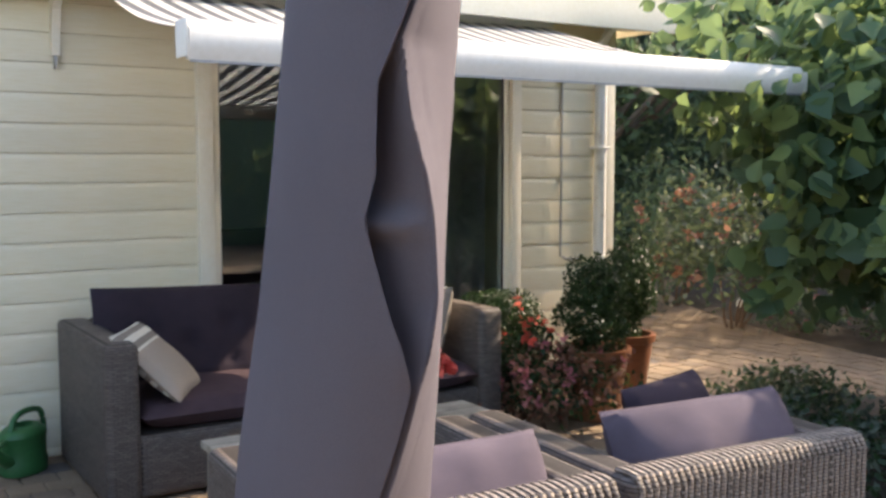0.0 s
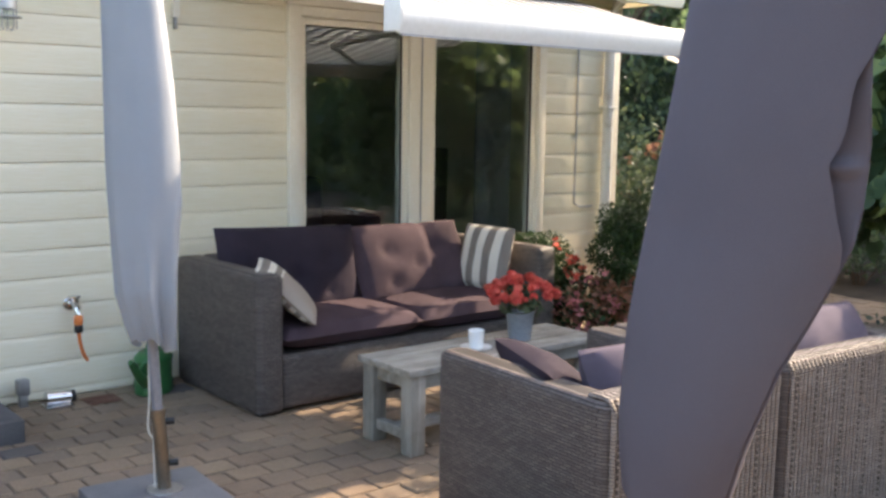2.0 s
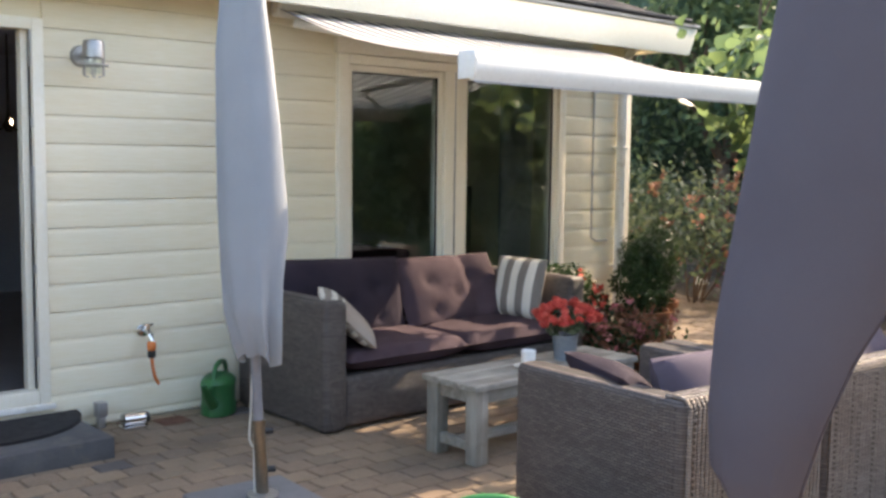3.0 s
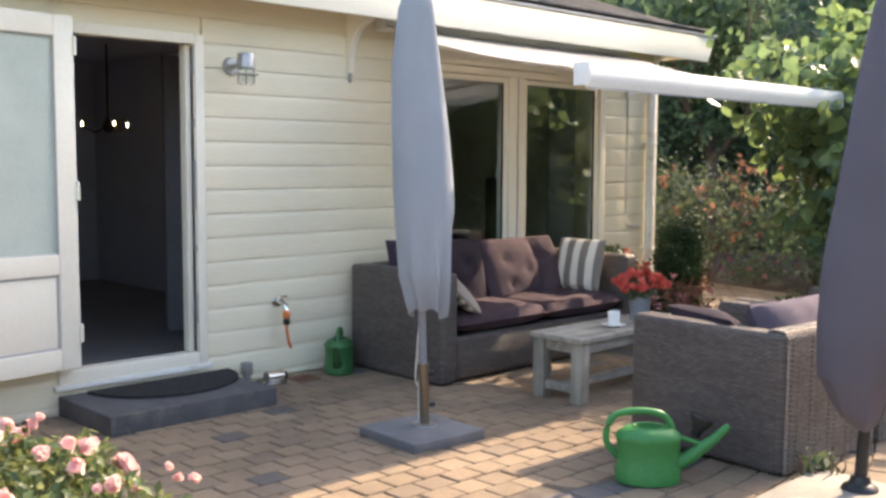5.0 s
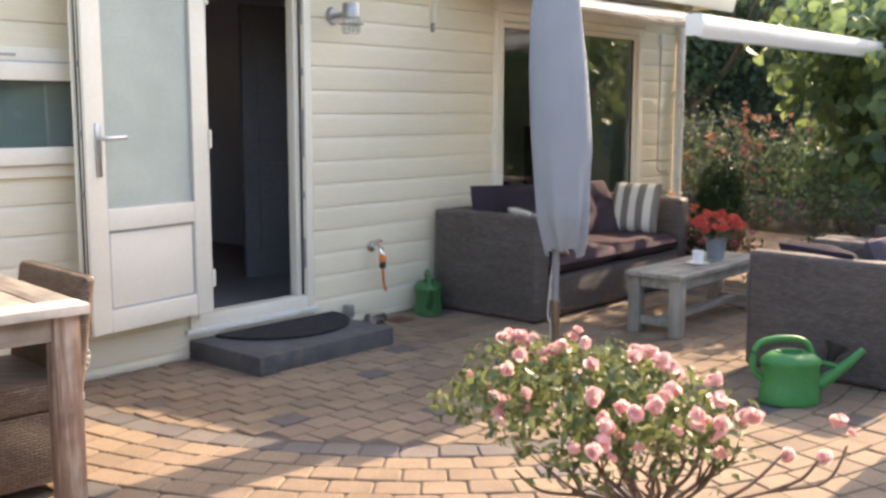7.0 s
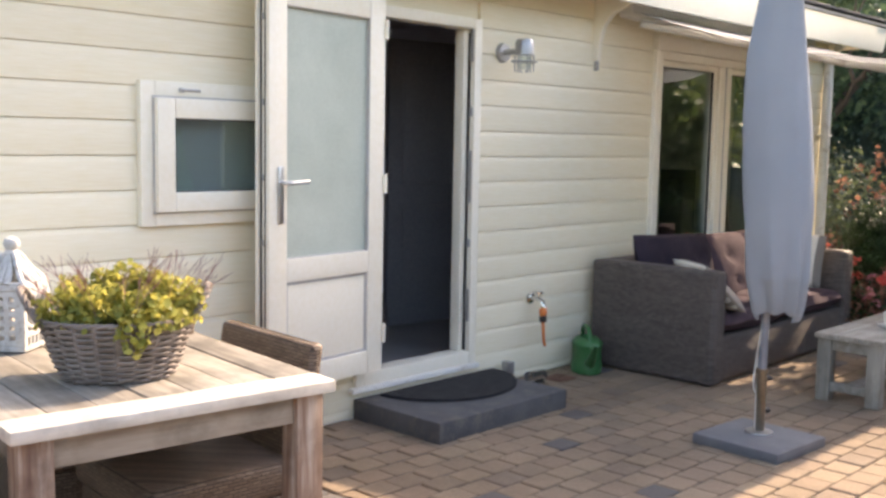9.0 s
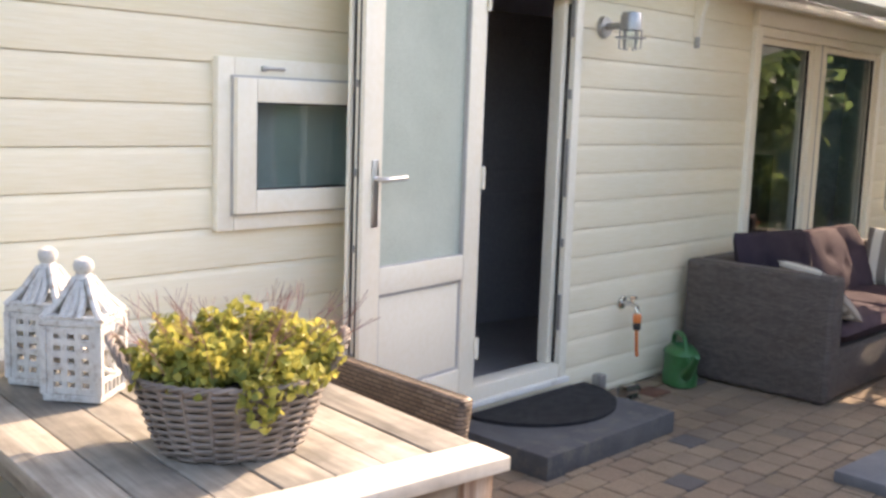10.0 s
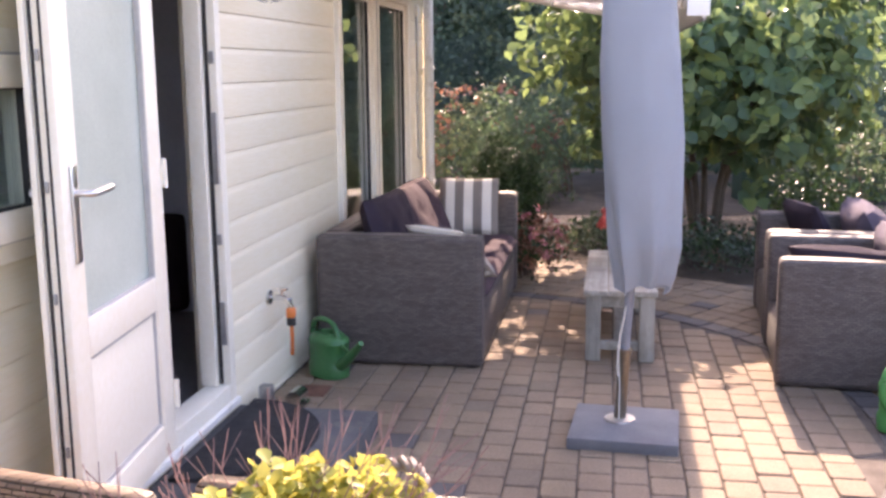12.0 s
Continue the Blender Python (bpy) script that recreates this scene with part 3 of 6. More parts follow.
def corbel(x):
    c = thing("corbel", "small cream wooden eaves bracket with a curved edge", "bracket", (x, WALL, 0))
    bm = B()
    prof = [(0, 2.42), (0, 2.02), (-0.035, 2.02), (-0.045, 2.14), (-0.075, 2.24), (-0.14, 2.315), (-0.24, 2.35), (-0.27, 2.37), (-0.27, 2.42)]
    a = [bm.verts.new((-0.02, y, z)) for y, z in prof]
    b = [bm.verts.new((0.02, y, z)) for y, z in prof]
    for i in range(len(prof)):
        j = (i + 1) % len(prof)
        bm.faces.new((a[i], a[j], b[j], b[i]))
    bm.faces.new(a)
    bm.faces.new(b[::-1])
    part("bracket", bm, CREAM_TRIM, c, smooth=False)
    part("foot", bx(-0.008, -0.030, 1.955, 0.008, -0.002, 2.018, 0.004), DULL_STEEL, c, "small metal foot")


corbel(1.615)


def frame_bars(bm, x0, x1, z0, z1, y0, y1, w, bev=0.006, bottom=None):
    wb = bottom if bottom is not None else w
    box(bm, x0, y0, z0, x0 + w, y1, z1, bev)
    box(bm, x1 - w, y0, z0, x1, y1, z1, bev)
    box(bm, x0 + w, y0 + 0.001, z1 - w, x1 - w, y1, z1, bev)
    box(bm, x0 + w, y0 + 0.001, z0, x1 - w, y1, z0 + wb, bev)
    return bm


def door():
    d = thing("door_1", "white plastic garden door standing wide open against the wall", "door", kind="structure")
    x0, x1, z0, z1 = DOOR
    part("door_frame", frame_bars(B(), x0, x1, z0, z1, WALL - 0.022, WALL + 0.09, 0.06, 0.006, 0.075), WHITE, d)
    bm = B()
    box(bm, x0 + 0.076, WALL + 0.03, z0 + 0.076, x0 + 0.10, WALL + 0.10, z1 - 0.061, 0.003)
    box(bm, x1 - 0.10, WALL + 0.03, z0 + 0.076, x1 - 0.061, WALL + 0.10, z1 - 0.061, 0.003)
    part("frame_rebate", bm, WHITE, d)
    part("gasket", bx(x1 - 0.067, WALL + 0.012, z0 + 0.08, x1 - 0.0595, WALL + 0.028, z1 - 0.08), RUBBER, d, "black rubber seal")
    for z, h in ((0.42, 0.19), (0.86, 0.045), (1.12, 0.30), (1.62, 0.05), (1.93, 0.19)):
        part("strike_plate", bx(x1 - 0.068, WALL - 0.012, z, x1 - 0.0585, WALL + 0.012, z + h, 0.002), DULL_STEEL, d, "grey metal strike plate")
    part("sill", bx(x0 - 0.03, WALL - 0.035, z0 - 0.03, x1 + 0.02, WALL + 0.09, z0 - 0.001, 0.004), WHITE_DIRTY, d)
    part("threshold", bx(x0 + 0.08, WALL + 0.092, z0 + 0.0, x1 - 0.08, WALL + 0.158, z0 + 0.03, 0.003), DULL_STEEL, d)
    # the leaf, hinged at the frame's west side and swung right round
    W, Z0, Z1, T = 0.80, 0.275, 2.19, 0.068
    leaf = thing("door_leaf", "", "", (x0 + 0.075, WALL - 0.064, 0), 180 + 6.5)
    leaf.parent = d
    bm = B()
    s = 0.115
    box(bm, 0, 0, Z0, s, T, Z1, 0.008)
    box(bm, W - s, 0, Z0, W, T, Z1, 0.008)
    box(bm, s, 0.001, Z1 - s, W - s, T - 0.001, Z1, 0.006)
    box(bm, s, 0.001, Z0, W - s, T - 0.001, Z0 + s, 0.006)
    box(bm, s, 0.001, 0.80, W - s, T - 0.001, 0.912, 0.006)
    part("stiles_and_rails", bm, WHITE, leaf)
    part("glass_pane", bx(s, 0.024, 0.912, W - s, 0.042, Z1 - s), FROSTED, leaf, "frosted grey-green glass")
    part("glazing_seal", frame_bars(B(), s - 0.001, W - s + 0.001, 0.911, Z1 - s + 0.001, 0.044, T - 0.006, 0.004, 0), GREY_SEAL, leaf)
    part("lower_panel", bx(s + 0.012, 0.024, Z0 + s + 0.012, W - s - 0.012, 0.052, 0.788, 0.006), WHITE, leaf)
    part("panel_seal", frame_bars(B(), s - 0.001, W - s + 0.001, Z0 + s - 0.001, 0.801, 0.03, T - 0.012, 0.014, 0), GREY_SEAL, leaf)
    part("edge_seal", bx(W + 0.0005, 0.014, Z0 + 0.01, W + 0.005, 0.022, Z1 - 0.01), RUBBER, leaf)
    part("edge_seal", bx(W + 0.0005, 0.040, Z0 + 0.01, W + 0.004, 0.046, Z1 - 0.01), RUBBER, leaf)
    part("edge_lip", bx(W + 0.001, -0.006, Z0, W + 0.018, 0.010, Z1, 0.004), WHITE, leaf)
    for z in (0.55, 0.98, 1.28, 1.62, 2.0):
        part("lock_pin", bx(W + 0.001, 0.026, z, W + 0.010, 0.036, z + 0.03, 0.003), DULL_STEEL, leaf)
    part("handle_plate", bx(W - 0.085, T + 0.0005, 1.08, W - 0.05, T + 0.010, 1.345, 0.006), STEEL, leaf)
    bm = B()
    tube(bm, [(W - 0.068, T + 0.008, 1.27), (W - 0.068, T + 0.045, 1.27), (W - 0.075, T + 0.056, 1.27), (W - 0.095, T + 0.058, 1.27), (W - 0.20, T + 0.056, 1.274)], 0.010, 10)
    part("lever", bm, STEEL, leaf)
    bm = B()
    tube(bm, [(W - 0.068, -0.004, 1.27), (W - 0.068, -0.045, 1.27), (W - 0.095, -0.055, 1.27), (W - 0.19, -0.055, 1.27)], 0.010, 10)
    part("lever", bm, STEEL, leaf)
    for z in (0.42, 1.2, 1.98):
        part("hinge", lathe(B(), [(0.011, z), (0.011, z + 0.1)], (0.0, T + 0.006, 0), 10), WHITE, leaf)


door()


def small_window():
    w = thing("window_1", "small white plastic window with a drawn pleated blind", "window", kind="structure")
    x0, x1, z0, z1 = SMALL
    part("window_frame", frame_bars(B(), x0, x1, z0, z1, WALL - 0.03, WALL + 0.08, 0.07, 0.006), WHITE, w)
    sash = part("sash", frame_bars(B(), x0 + 0.062, x1 - 0.062, z0 + 0.062, z1 - 0.072, WALL - 0.062, WALL + 0.02, 0.088, 0.008), WHITE, w)
    part("sash_seal", frame_bars(B(), x0 + 0.054, x1 - 0.054, z0 + 0.054, z1 - 0.064, WALL - 0.036, WALL - 0.030, 0.008, 0), GREY_SEAL, w)
    part("pane", bx(x0 + 0.15, WALL - 0.03, z0 + 0.15, x1 - 0.15, WALL - 0.024, z1 - 0.16), CLEAR, sash).visible_shadow = False
    part("pane_seal", frame_bars(B(), x0 + 0.148, x1 - 0.148, z0 + 0.148, z1 - 0.158, WALL - 0.058, WALL - 0.032, 0.006, 0), RUBBER, sash)
    blind = thing("blind", "", "")
    blind.parent = w
    n, top = 34, z1 - 0.10
    for k in range(n):
        bm = B()
        z = z0 + 0.10 + k * (top - z0 - 0.10) / n
        box(bm, x0 + 0.1, WALL + 0.028, z, x1 - 0.1, WALL + 0.040, z + 0.0085, m=Matrix.Translation((0, 0.004 * (k % 2), 0)))
        part("slat", bm, BLIND, blind, smooth=False)
    part("backing", bx(x0 + 0.1, WALL + 0.046, z0 + 0.09, x1 - 0.1, WALL + 0.05, top), ZINC, blind, smooth=False)
    part("vent_latch", tube(B(), [(x0 + 0.20, WALL - 0.034, z1 - 0.035), (x0 + 0.29, WALL - 0.034, z1 - 0.035)], 0.006, 8), DULL_STEEL, w)
    part("latch_knob", bx(x0 + 0.185, WALL - 0.044, z1 - 0.046, x0 + 0.205, WALL - 0.031, z1 - 0.026, 0.003), DULL_STEEL, w)


small_window()


def big_window():
    w = thing("window_2", "tall two-part garden window in cream frames", "window", kind="structure")
    x0, x1, z0, z1 = WIN
    bm = B()
    box(bm, x0, WALL - 0.03, z0, x0 + 0.085, WALL + 0.10, z1, 0.005)
    box(bm, x1 - 0.075, WALL - 0.03, z0, x1, WALL + 0.10, z1, 0.005)
    box(bm, x0 + 0.085, WALL - 0.029, z1 - 0.06, x1 - 0.075, WALL + 0.10, z1, 0.005)
    box(bm, x0 + 0.085, WALL - 0.029, z0, x1 - 0.075, WALL + 0.10, z0 + 0.07, 0.005)
    box(bm, 3.245, WALL - 0.026, z0 + 0.07, 3.435, WALL + 0.10, z1 - 0.06, 0.005)
    part("window_frame", bm, CREAM_TRIM, w)
    for a, b in ((x0 + 0.087, 3.243), (3.437, x1 - 0.077)):
        sash = part("sash", frame_bars(B(), a, b, z0 + 0.072, z1 - 0.062, WALL + 0.0, WALL + 0.07, 0.045, 0.006), CREAM_TRIM, w)
        part("pane", bx(a + 0.043, WALL + 0.03, z0 + 0.115, b - 0.043, WALL + 0.036, z1 - 0.105), CLEAR, sash).visible_shadow = False
        part("pane_seal", frame_bars(B(), a + 0.041, b - 0.041, z0 + 0.113, z1 - 0.103, WALL + 0.004, WALL + 0.026, 0.007, 0), RUBBER, sash)
    part("post_groove", bx(3.335, WALL - 0.030, z0 + 0.07, 3.345, WALL - 0.0265, z1 - 0.06), DULL_STEEL, w)
    part("sill", bx(x0 - 0.03, WALL - 0.07, z0 - 0.03, x1 + 0.03, WALL + 0.1, z0 - 0.002, 0.005), CREAM_TRIM, w)
    part("header", bx(x0 - 0.02, WALL - 0.05, z1 + 0.002, x1 + 0.02, WALL - 0.002, z1 + 0.10, 0.005), CREAM_TRIM, w)


big_window()


def curtain(x, w, y):
    bm, n = B(), 40
    front = []
    for z in (0.19, 1.2, 2.36):
        front.append([bm.verts.new((x + w * k / n, y + 0.035 * math.sin(k * 1.25) + 0.01 * math.sin(k * 0.4 + z), z)) for k in range(n + 1)])
    for a, b in zip(front, front[1:]):
        for k in range(n):
            bm.faces.new((a[k], a[k + 1], b[k + 1], b[k]))
    bmesh.ops.solidify(bm, geom=bm.faces[:], thickness=0.003)
    solo("curtain", bm, CURTAIN, "grey pleated curtain hanging inside the window", "curtain")


curtain(4.10, 0.30, 5.98)


def interior():
    d = thing("room_door", "white panelled inner door, shaded grey, standing half open in the hall", "door", (0.86, 6.90, 0.17), -8)
    part("slab", bx(0, -0.02, 0, 0.8, 0.02, 2.0, 0.004), ROOM_DOOR, d)
    for z0, z1 in ((0.2, 0.85), (1.0, 1.85)):
        part("panel", bx(0.12, -0.03, z0, 0.68, 0.03, z1, 0.012), ROOM_DOOR, d)
    ch = thing("chandelier", "small hanging lamp with lit warm bulbs", "lamp", (1.22, 8.5, 1.70))
    part("hub", lathe(B(), [(0.02, -0.05), (0.05, 0), (0.02, 0.06), (0.008, 0.1), (0.008, 0.70)]), BLACK_PLASTIC, ch)
    for k in range(3):
        a = 2 * math.pi * k / 3 + 0.3
        ax, ay = 0.22 * math.cos(a), 0.22 * math.sin(a)
        arm = part("arm", tube(B(), [(0, 0, 0), (ax * 0.5, ay * 0.5, -0.05), (ax, ay, 0)], 0.007, 6), BLACK_PLASTIC, ch)
        part("bulb", lathe(B(), [(0.005, 0), (0.009, 0.015), (0.010, 0.025), (0.003, 0.045)], (ax, ay, 0), 10), BULB, arm)
    s = thing("indoor_sofa", "dark upholstered sofa seen through the window", "sofa", (2.75, 6.9, 0.165))
    part("seat", bx(-0.75, -0.35, 0.05, 0.75, 0.35, 0.42, 0.05), DARK_AND_SHADED_PURPLE, s)
    part("backrest", bx(-0.75, 0.2, 0.4, 0.75, 0.4, 0.86, 0.06), DARK_AND_SHADED_PURPLE, s)
    part("armrest", bx(-0.92, -0.35, 0.02, -0.76, 0.4, 0.6, 0.05), DARK_AND_SHADED_PURPLE, s)
    part("armrest", bx(0.76, -0.35, 0.02, 0.92, 0.4, 0.6, 0.05), DARK_AND_SHADED_PURPLE, s)
    t = thing("indoor_table", "pale table standing behind the window glass", "table", (2.75, 6.25, 0.165))
    part("tabletop", bx(-0.42, -0.22, 0.52, 0.42, 0.22, 0.56, 0.008), SLAB_PALE, t)
    for x in (-0.37, 0.37):
        for y in (-0.17, 0.17):
            part("leg", bx(x - 0.025, y - 0.025, 0, x + 0.025, y + 0.025, 0.52, 0.004), TABLE_LEG, t)
    solo("speaker", bx(-0.11, -0.12, 0, 0.11, 0.12, 1.1, 0.015), BLACK_PLASTIC, "tall black loudspeaker standing inside the window", "speaker", (4.05, 6.5, 0.165))


interior()


# ---------------------------------------------------------------- fixtures on the wall
def wall_lamp():
    w = thing("wall_lamp", "galvanised outdoor wall lamp with glass and wire guard", "lamp", (0.675, WALL - 0.001, 2.0))
    part("wall_plate", lathe(B(), [(0.005, -0.025), (0.05, -0.022), (0.058, -0.004), (0.058, 0.0)], n=24, m=Matrix.Rotation(radians(90), 4, "X") @ Matrix.Rotation(math.pi, 4, "Y")), DULL_STEEL, w)
    part("arm", tube(B(), [(0, 0.0, 0), (0, -0.10, 0.005), (0.0, -0.15, 0.0)], 0.018, 12), DULL_STEEL, w)
    part("cap", lathe(B(), [(0.012, 0.075), (0.048, 0.068), (0.055, 0.05), (0.055, -0.02), (0.03, -0.025)], (0, -0.17, 0)), DULL_STEEL, w)
    part("glass", lathe(B(), [(0.04, -0.026), (0.042, -0.08), (0.036, -0.10), (0.01, -0.108)], (0, -0.17, 0)), CLEAR, w).visible_shadow = False
    guard = part("guard_ring", lathe(B(), [(0.05, -0.060), (0.078, -0.060), (0.078, -0.054), (0.05, -0.054)], (0, -0.17, 0)), DULL_STEEL, w)
    for k in range(6):
        a = math.pi * k / 3
        c, s = math.cos(a) * 0.055, math.sin(a) * 0.055 - 0.17
        part("guard_wire", tube(B(), [(c, s, -0.02), (c, s, -0.11), (c * 0.5, (s + 0.17) * 0.5 - 0.17, -0.118)], 0.0035, 6), DULL_STEEL, guard)


wall_lamp()


def tap():
    t = thing("garden_tap", "chrome wall tap with an orange hose connector", "tap", (1.0, WALL - 0.001, 0.50))
    t.scale = (1.2, 1.2, 1.0)
    part("rosette", lathe(B(), [(0.03, 0.0), (0.034, 0.008), (0.018, 0.016)], n=20, m=Matrix.Rotation(radians(90), 4, "X")), CHROME, t)
    part("body", tube(B(), [(0, 0, 0), (0, -0.06, 0), (0, -0.085, -0.012), (0, -0.092, -0.05)], 0.014, 12), CHROME, t)
    part("wheel", lathe(B(), [(0.006, 0), (0.026, 0.006), (0.026, 0.016), (0.006, 0.02)], (0, -0.055, 0.03), 12), CHROME, t)
    part("stem", lathe(B(), [(0.007, 0.01), (0.007, 0.035)], (0, -0.055, 0), 10), CHROME, t)
    part("connector", lathe(B(), [(0.013, 0), (0.020, -0.01), (0.020, -0.045), (0.014, -0.055), (0.016, -0.09), (0.01, -0.095)], (0, -0.092, -0.048), 16), ORANGE, t, "orange hose connector")
    part("collar", lathe(B(), [(0.017, -0.05), (0.019, -0.06), (0.019, -0.085), (0.016, -0.09)], (0, -0.0921, -0.05), 14), BLACK_PLASTIC, t)
    part("hose_end", tube(B(), [(0, -0.092, -0.14), (0.005, -0.092, -0.20), (0.02, -0.085, -0.26), (0.04, -0.078, -0.30)], 0.008, 8), ORANGE, t, "short orange hose end")


tap()


def downpipe():
    d = thing("downpipe", "pale plastic rain pipe down the house corner", "pipe", (5.165, WALL - 0.06, 0))
    part("pipe", tube(B(), [(0, 0, 0.0), (0, 0, 2.28), (0, -0.10, 2.40), (0, -0.20, 2.46)], 0.042, 16), WHITE_DIRTY, d)
    for z in (1.58, 0.6):
        part("clip", bx(-0.046, -0.046, z, 0.046, 0.058, z + 0.02, 0.006), WHITE_DIRTY, d)


downpipe()
w = thing("cable_conduit", "thin grey cable conduit with a bend at its foot", "pipe", (4.86, WALL - 0.012, 0))
part("conduit", tube(B(), [(0, 0, 2.10), (0.0, 0, 0.95), (0.0, 0, 0.86), (0.06, 0, 0.83), (0.20, 0, 0.83)], 0.008, 8), DULL_STEEL, w)
part("box", bx(-0.03, -0.02, 2.02, 0.03, 0.011, 2.12, 0.005), WHITE_DIRTY, w)

vb = thing("outdoor_socket", "small grey outdoor socket on a short post", "socket", (0.72, WALL - 0.07, 0))
part("post", bx(-0.02, -0.02, 0, 0.02, 0.02, 0.06, 0.004), DULL_STEEL, vb)
part("housing", bx(-0.03, -0.03, 0.06, 0.03, 0.03, 0.145, 0.012), DULL_STEEL, vb)
gs = thing("ground_spot", "chrome ground spotlight lying by the step", "lamp", (0.86, WALL - 0.17, 0))
part("housing", tube(B(), [(-0.06, 0, 0.05), (0.06, 0, 0.045)], 0.036, 16), CHROME, gs)
part("foot", bx(-0.07, -0.05, 0, 0.07, 0.05, 0.014, 0.004), CHROME, gs)
part("end_cap", tube(B(), [(0.061, 0, 0.045), (0.085, 0, 0.045)], 0.03, 14), BLACK_PLASTIC, gs)


def awning():
    a = thing("awning", "extended white striped awning over the terrace", "awning")
    x0, x1, yf, yw = 1.575, 4.665, 3.685, 5.60
    part("cassette", bx(x0 + 0.24, 5.575, 2.315, x1 + 0.02, 5.685, 2.415, 0.03, 3), AWN_WHITE, a)
    for x in (x0 + 0.5, x1 - 0.5):
        part("wall_bracket", bx(x - 0.03, 5.685, 2.32, x + 0.03, WALL - 0.001, 2.40, 0.004), AWN_WHITE, a)
    bm, nx, ny = B(), 30, 24
    rows = []
    for j in range(ny + 1):
        v = j / ny
        y = yw + (yf + 0.02 - yw) * v
        z = 2.36 + (1.935 - 2.36) * v - 0.055 * math.sin(math.pi * v)
        rows.append([bm.verts.new((x0 + 0.04 + 0.2 * (1 - v) + (x1 - x0 - 0.06 - 0.2 * (1 - v)) * i / nx, y, z - 0.012 * math.sin(math.pi * i / nx))) for i in range(nx + 1)])
    for p, q in zip(rows, rows[1:]):
        for i in range(nx):
            bm.faces.new((p[i], p[i + 1], q[i + 1], q[i]))
    bmesh.ops.solidify(bm, geom=bm.faces[:], thickness=0.002)
    part("cloth", bm, AWN_CLOTH, a)
    bm = B()
    prof = [(0.045, 1.945), (0.0, 1.962), (-0.045, 1.955), (-0.066, 1.92), (-0.064, 1.865), (-0.045, 1.826), (-0.035, 1.826), (0.02, 1.86), (0.045, 1.905)]
    ca = [bm.verts.new((x0, yf + y, z)) for y, z in prof]
    cb = [bm.verts.new((x1, yf + y, z)) for y, z in prof]
    for i in range(len(prof)):
        j = (i + 1) % len(prof)
        bm.faces.new((ca[i], ca[j], cb[j], cb[i]))
    bm.faces.new(ca)
    bm.faces.new(cb[::-1])
    bar = part("front_bar", bm, AWN_WHITE, a, angle=50)
    for x, s in ((x0, -1), (x1, 1)):
        part("end_cap", bx(x - 0.004 + 0.006 * s, yf - 0.064, 1.835, x + 0.004 + 0.006 * s, yf + 0.045, 1.957, 0.003), AWN_WHITE, bar)
    part("drip_edge", bx(x0 + 0.01, yf - 0.048, 1.818, x1 - 0.01, yf - 0.036, 1.8255), ZINC, bar)
    for xe, xs in ((x0 + 0.35, x0 + 1.15), (x1 - 0.35, x1 - 1.15)):
        arm = part("folding_arm", tube(B(), [(xe, 5.58, 2.28), (xs, 4.5, 2.03)], 0.025, 10), AWN_WHITE, a)
        part("forearm", tube(B(), [(xs, 4.5, 2.025), (xe, yf + 0.04, 1.91)], 0.022, 10), AWN_WHITE, arm)


awning()


def step():
    s = thing("door_step", "dark grey concrete step with a half-round black mat", "step", kind="structure")
    part("block", bx(-0.475, 5.075, -0.01, 0.55, WALL - 0.005, 0.105, 0.01), STEP_STONE, s)
    bm = B()
    n = 40
    top, bot = [], []
    for k in range(n + 1):
        a = math.pi + math.pi * k / n
        p = (0.13 + 0.46 * math.cos(a), WALL - 0.06 + 0.42 * math.sin(a))
        top.append(bm.verts.new((*p, 0.122)))
        bot.append(bm.verts.new((*p, 0.106)))
    bm.faces.new(top)
    bm.faces.new(bot[::-1])
    for i in range(len(top)):
        j = (i + 1) % len(top)
        bm.faces.new((top[i], bot[i], bot[j], top[j]))
    solo("door_mat", bm, MAT, "half-round black doormat lying on the step", "doormat")


step()


# ---------------------------------------------------------------- seating
def shell(bm, x0, y0, z0, x1, y1, z1, r=0.035):
    return box(bm, x0, y0, z0, x1, y1, z1, r, 3)


def ribs(bm, x0, x1, y, z0, z1, pitch=0.024, depth=0.10):
    """Thick strands wrapped over a backrest: up the outside, over the top and down."""
    k = int((x1 - x0) / pitch)
    for i in range(k):
        x = x0 + (i + 0.5) * (x1 - x0) / k
        tube(bm, [(x, y - 0.004, z0), (x, y - 0.006, z1 - 0.03), (x, y + 0.012, z1 + 0.004), (x, y + 0.05, z1 + 0.008), (x, y + depth, z1 + 0.003)], pitch * 0.40, 6)
    return bm


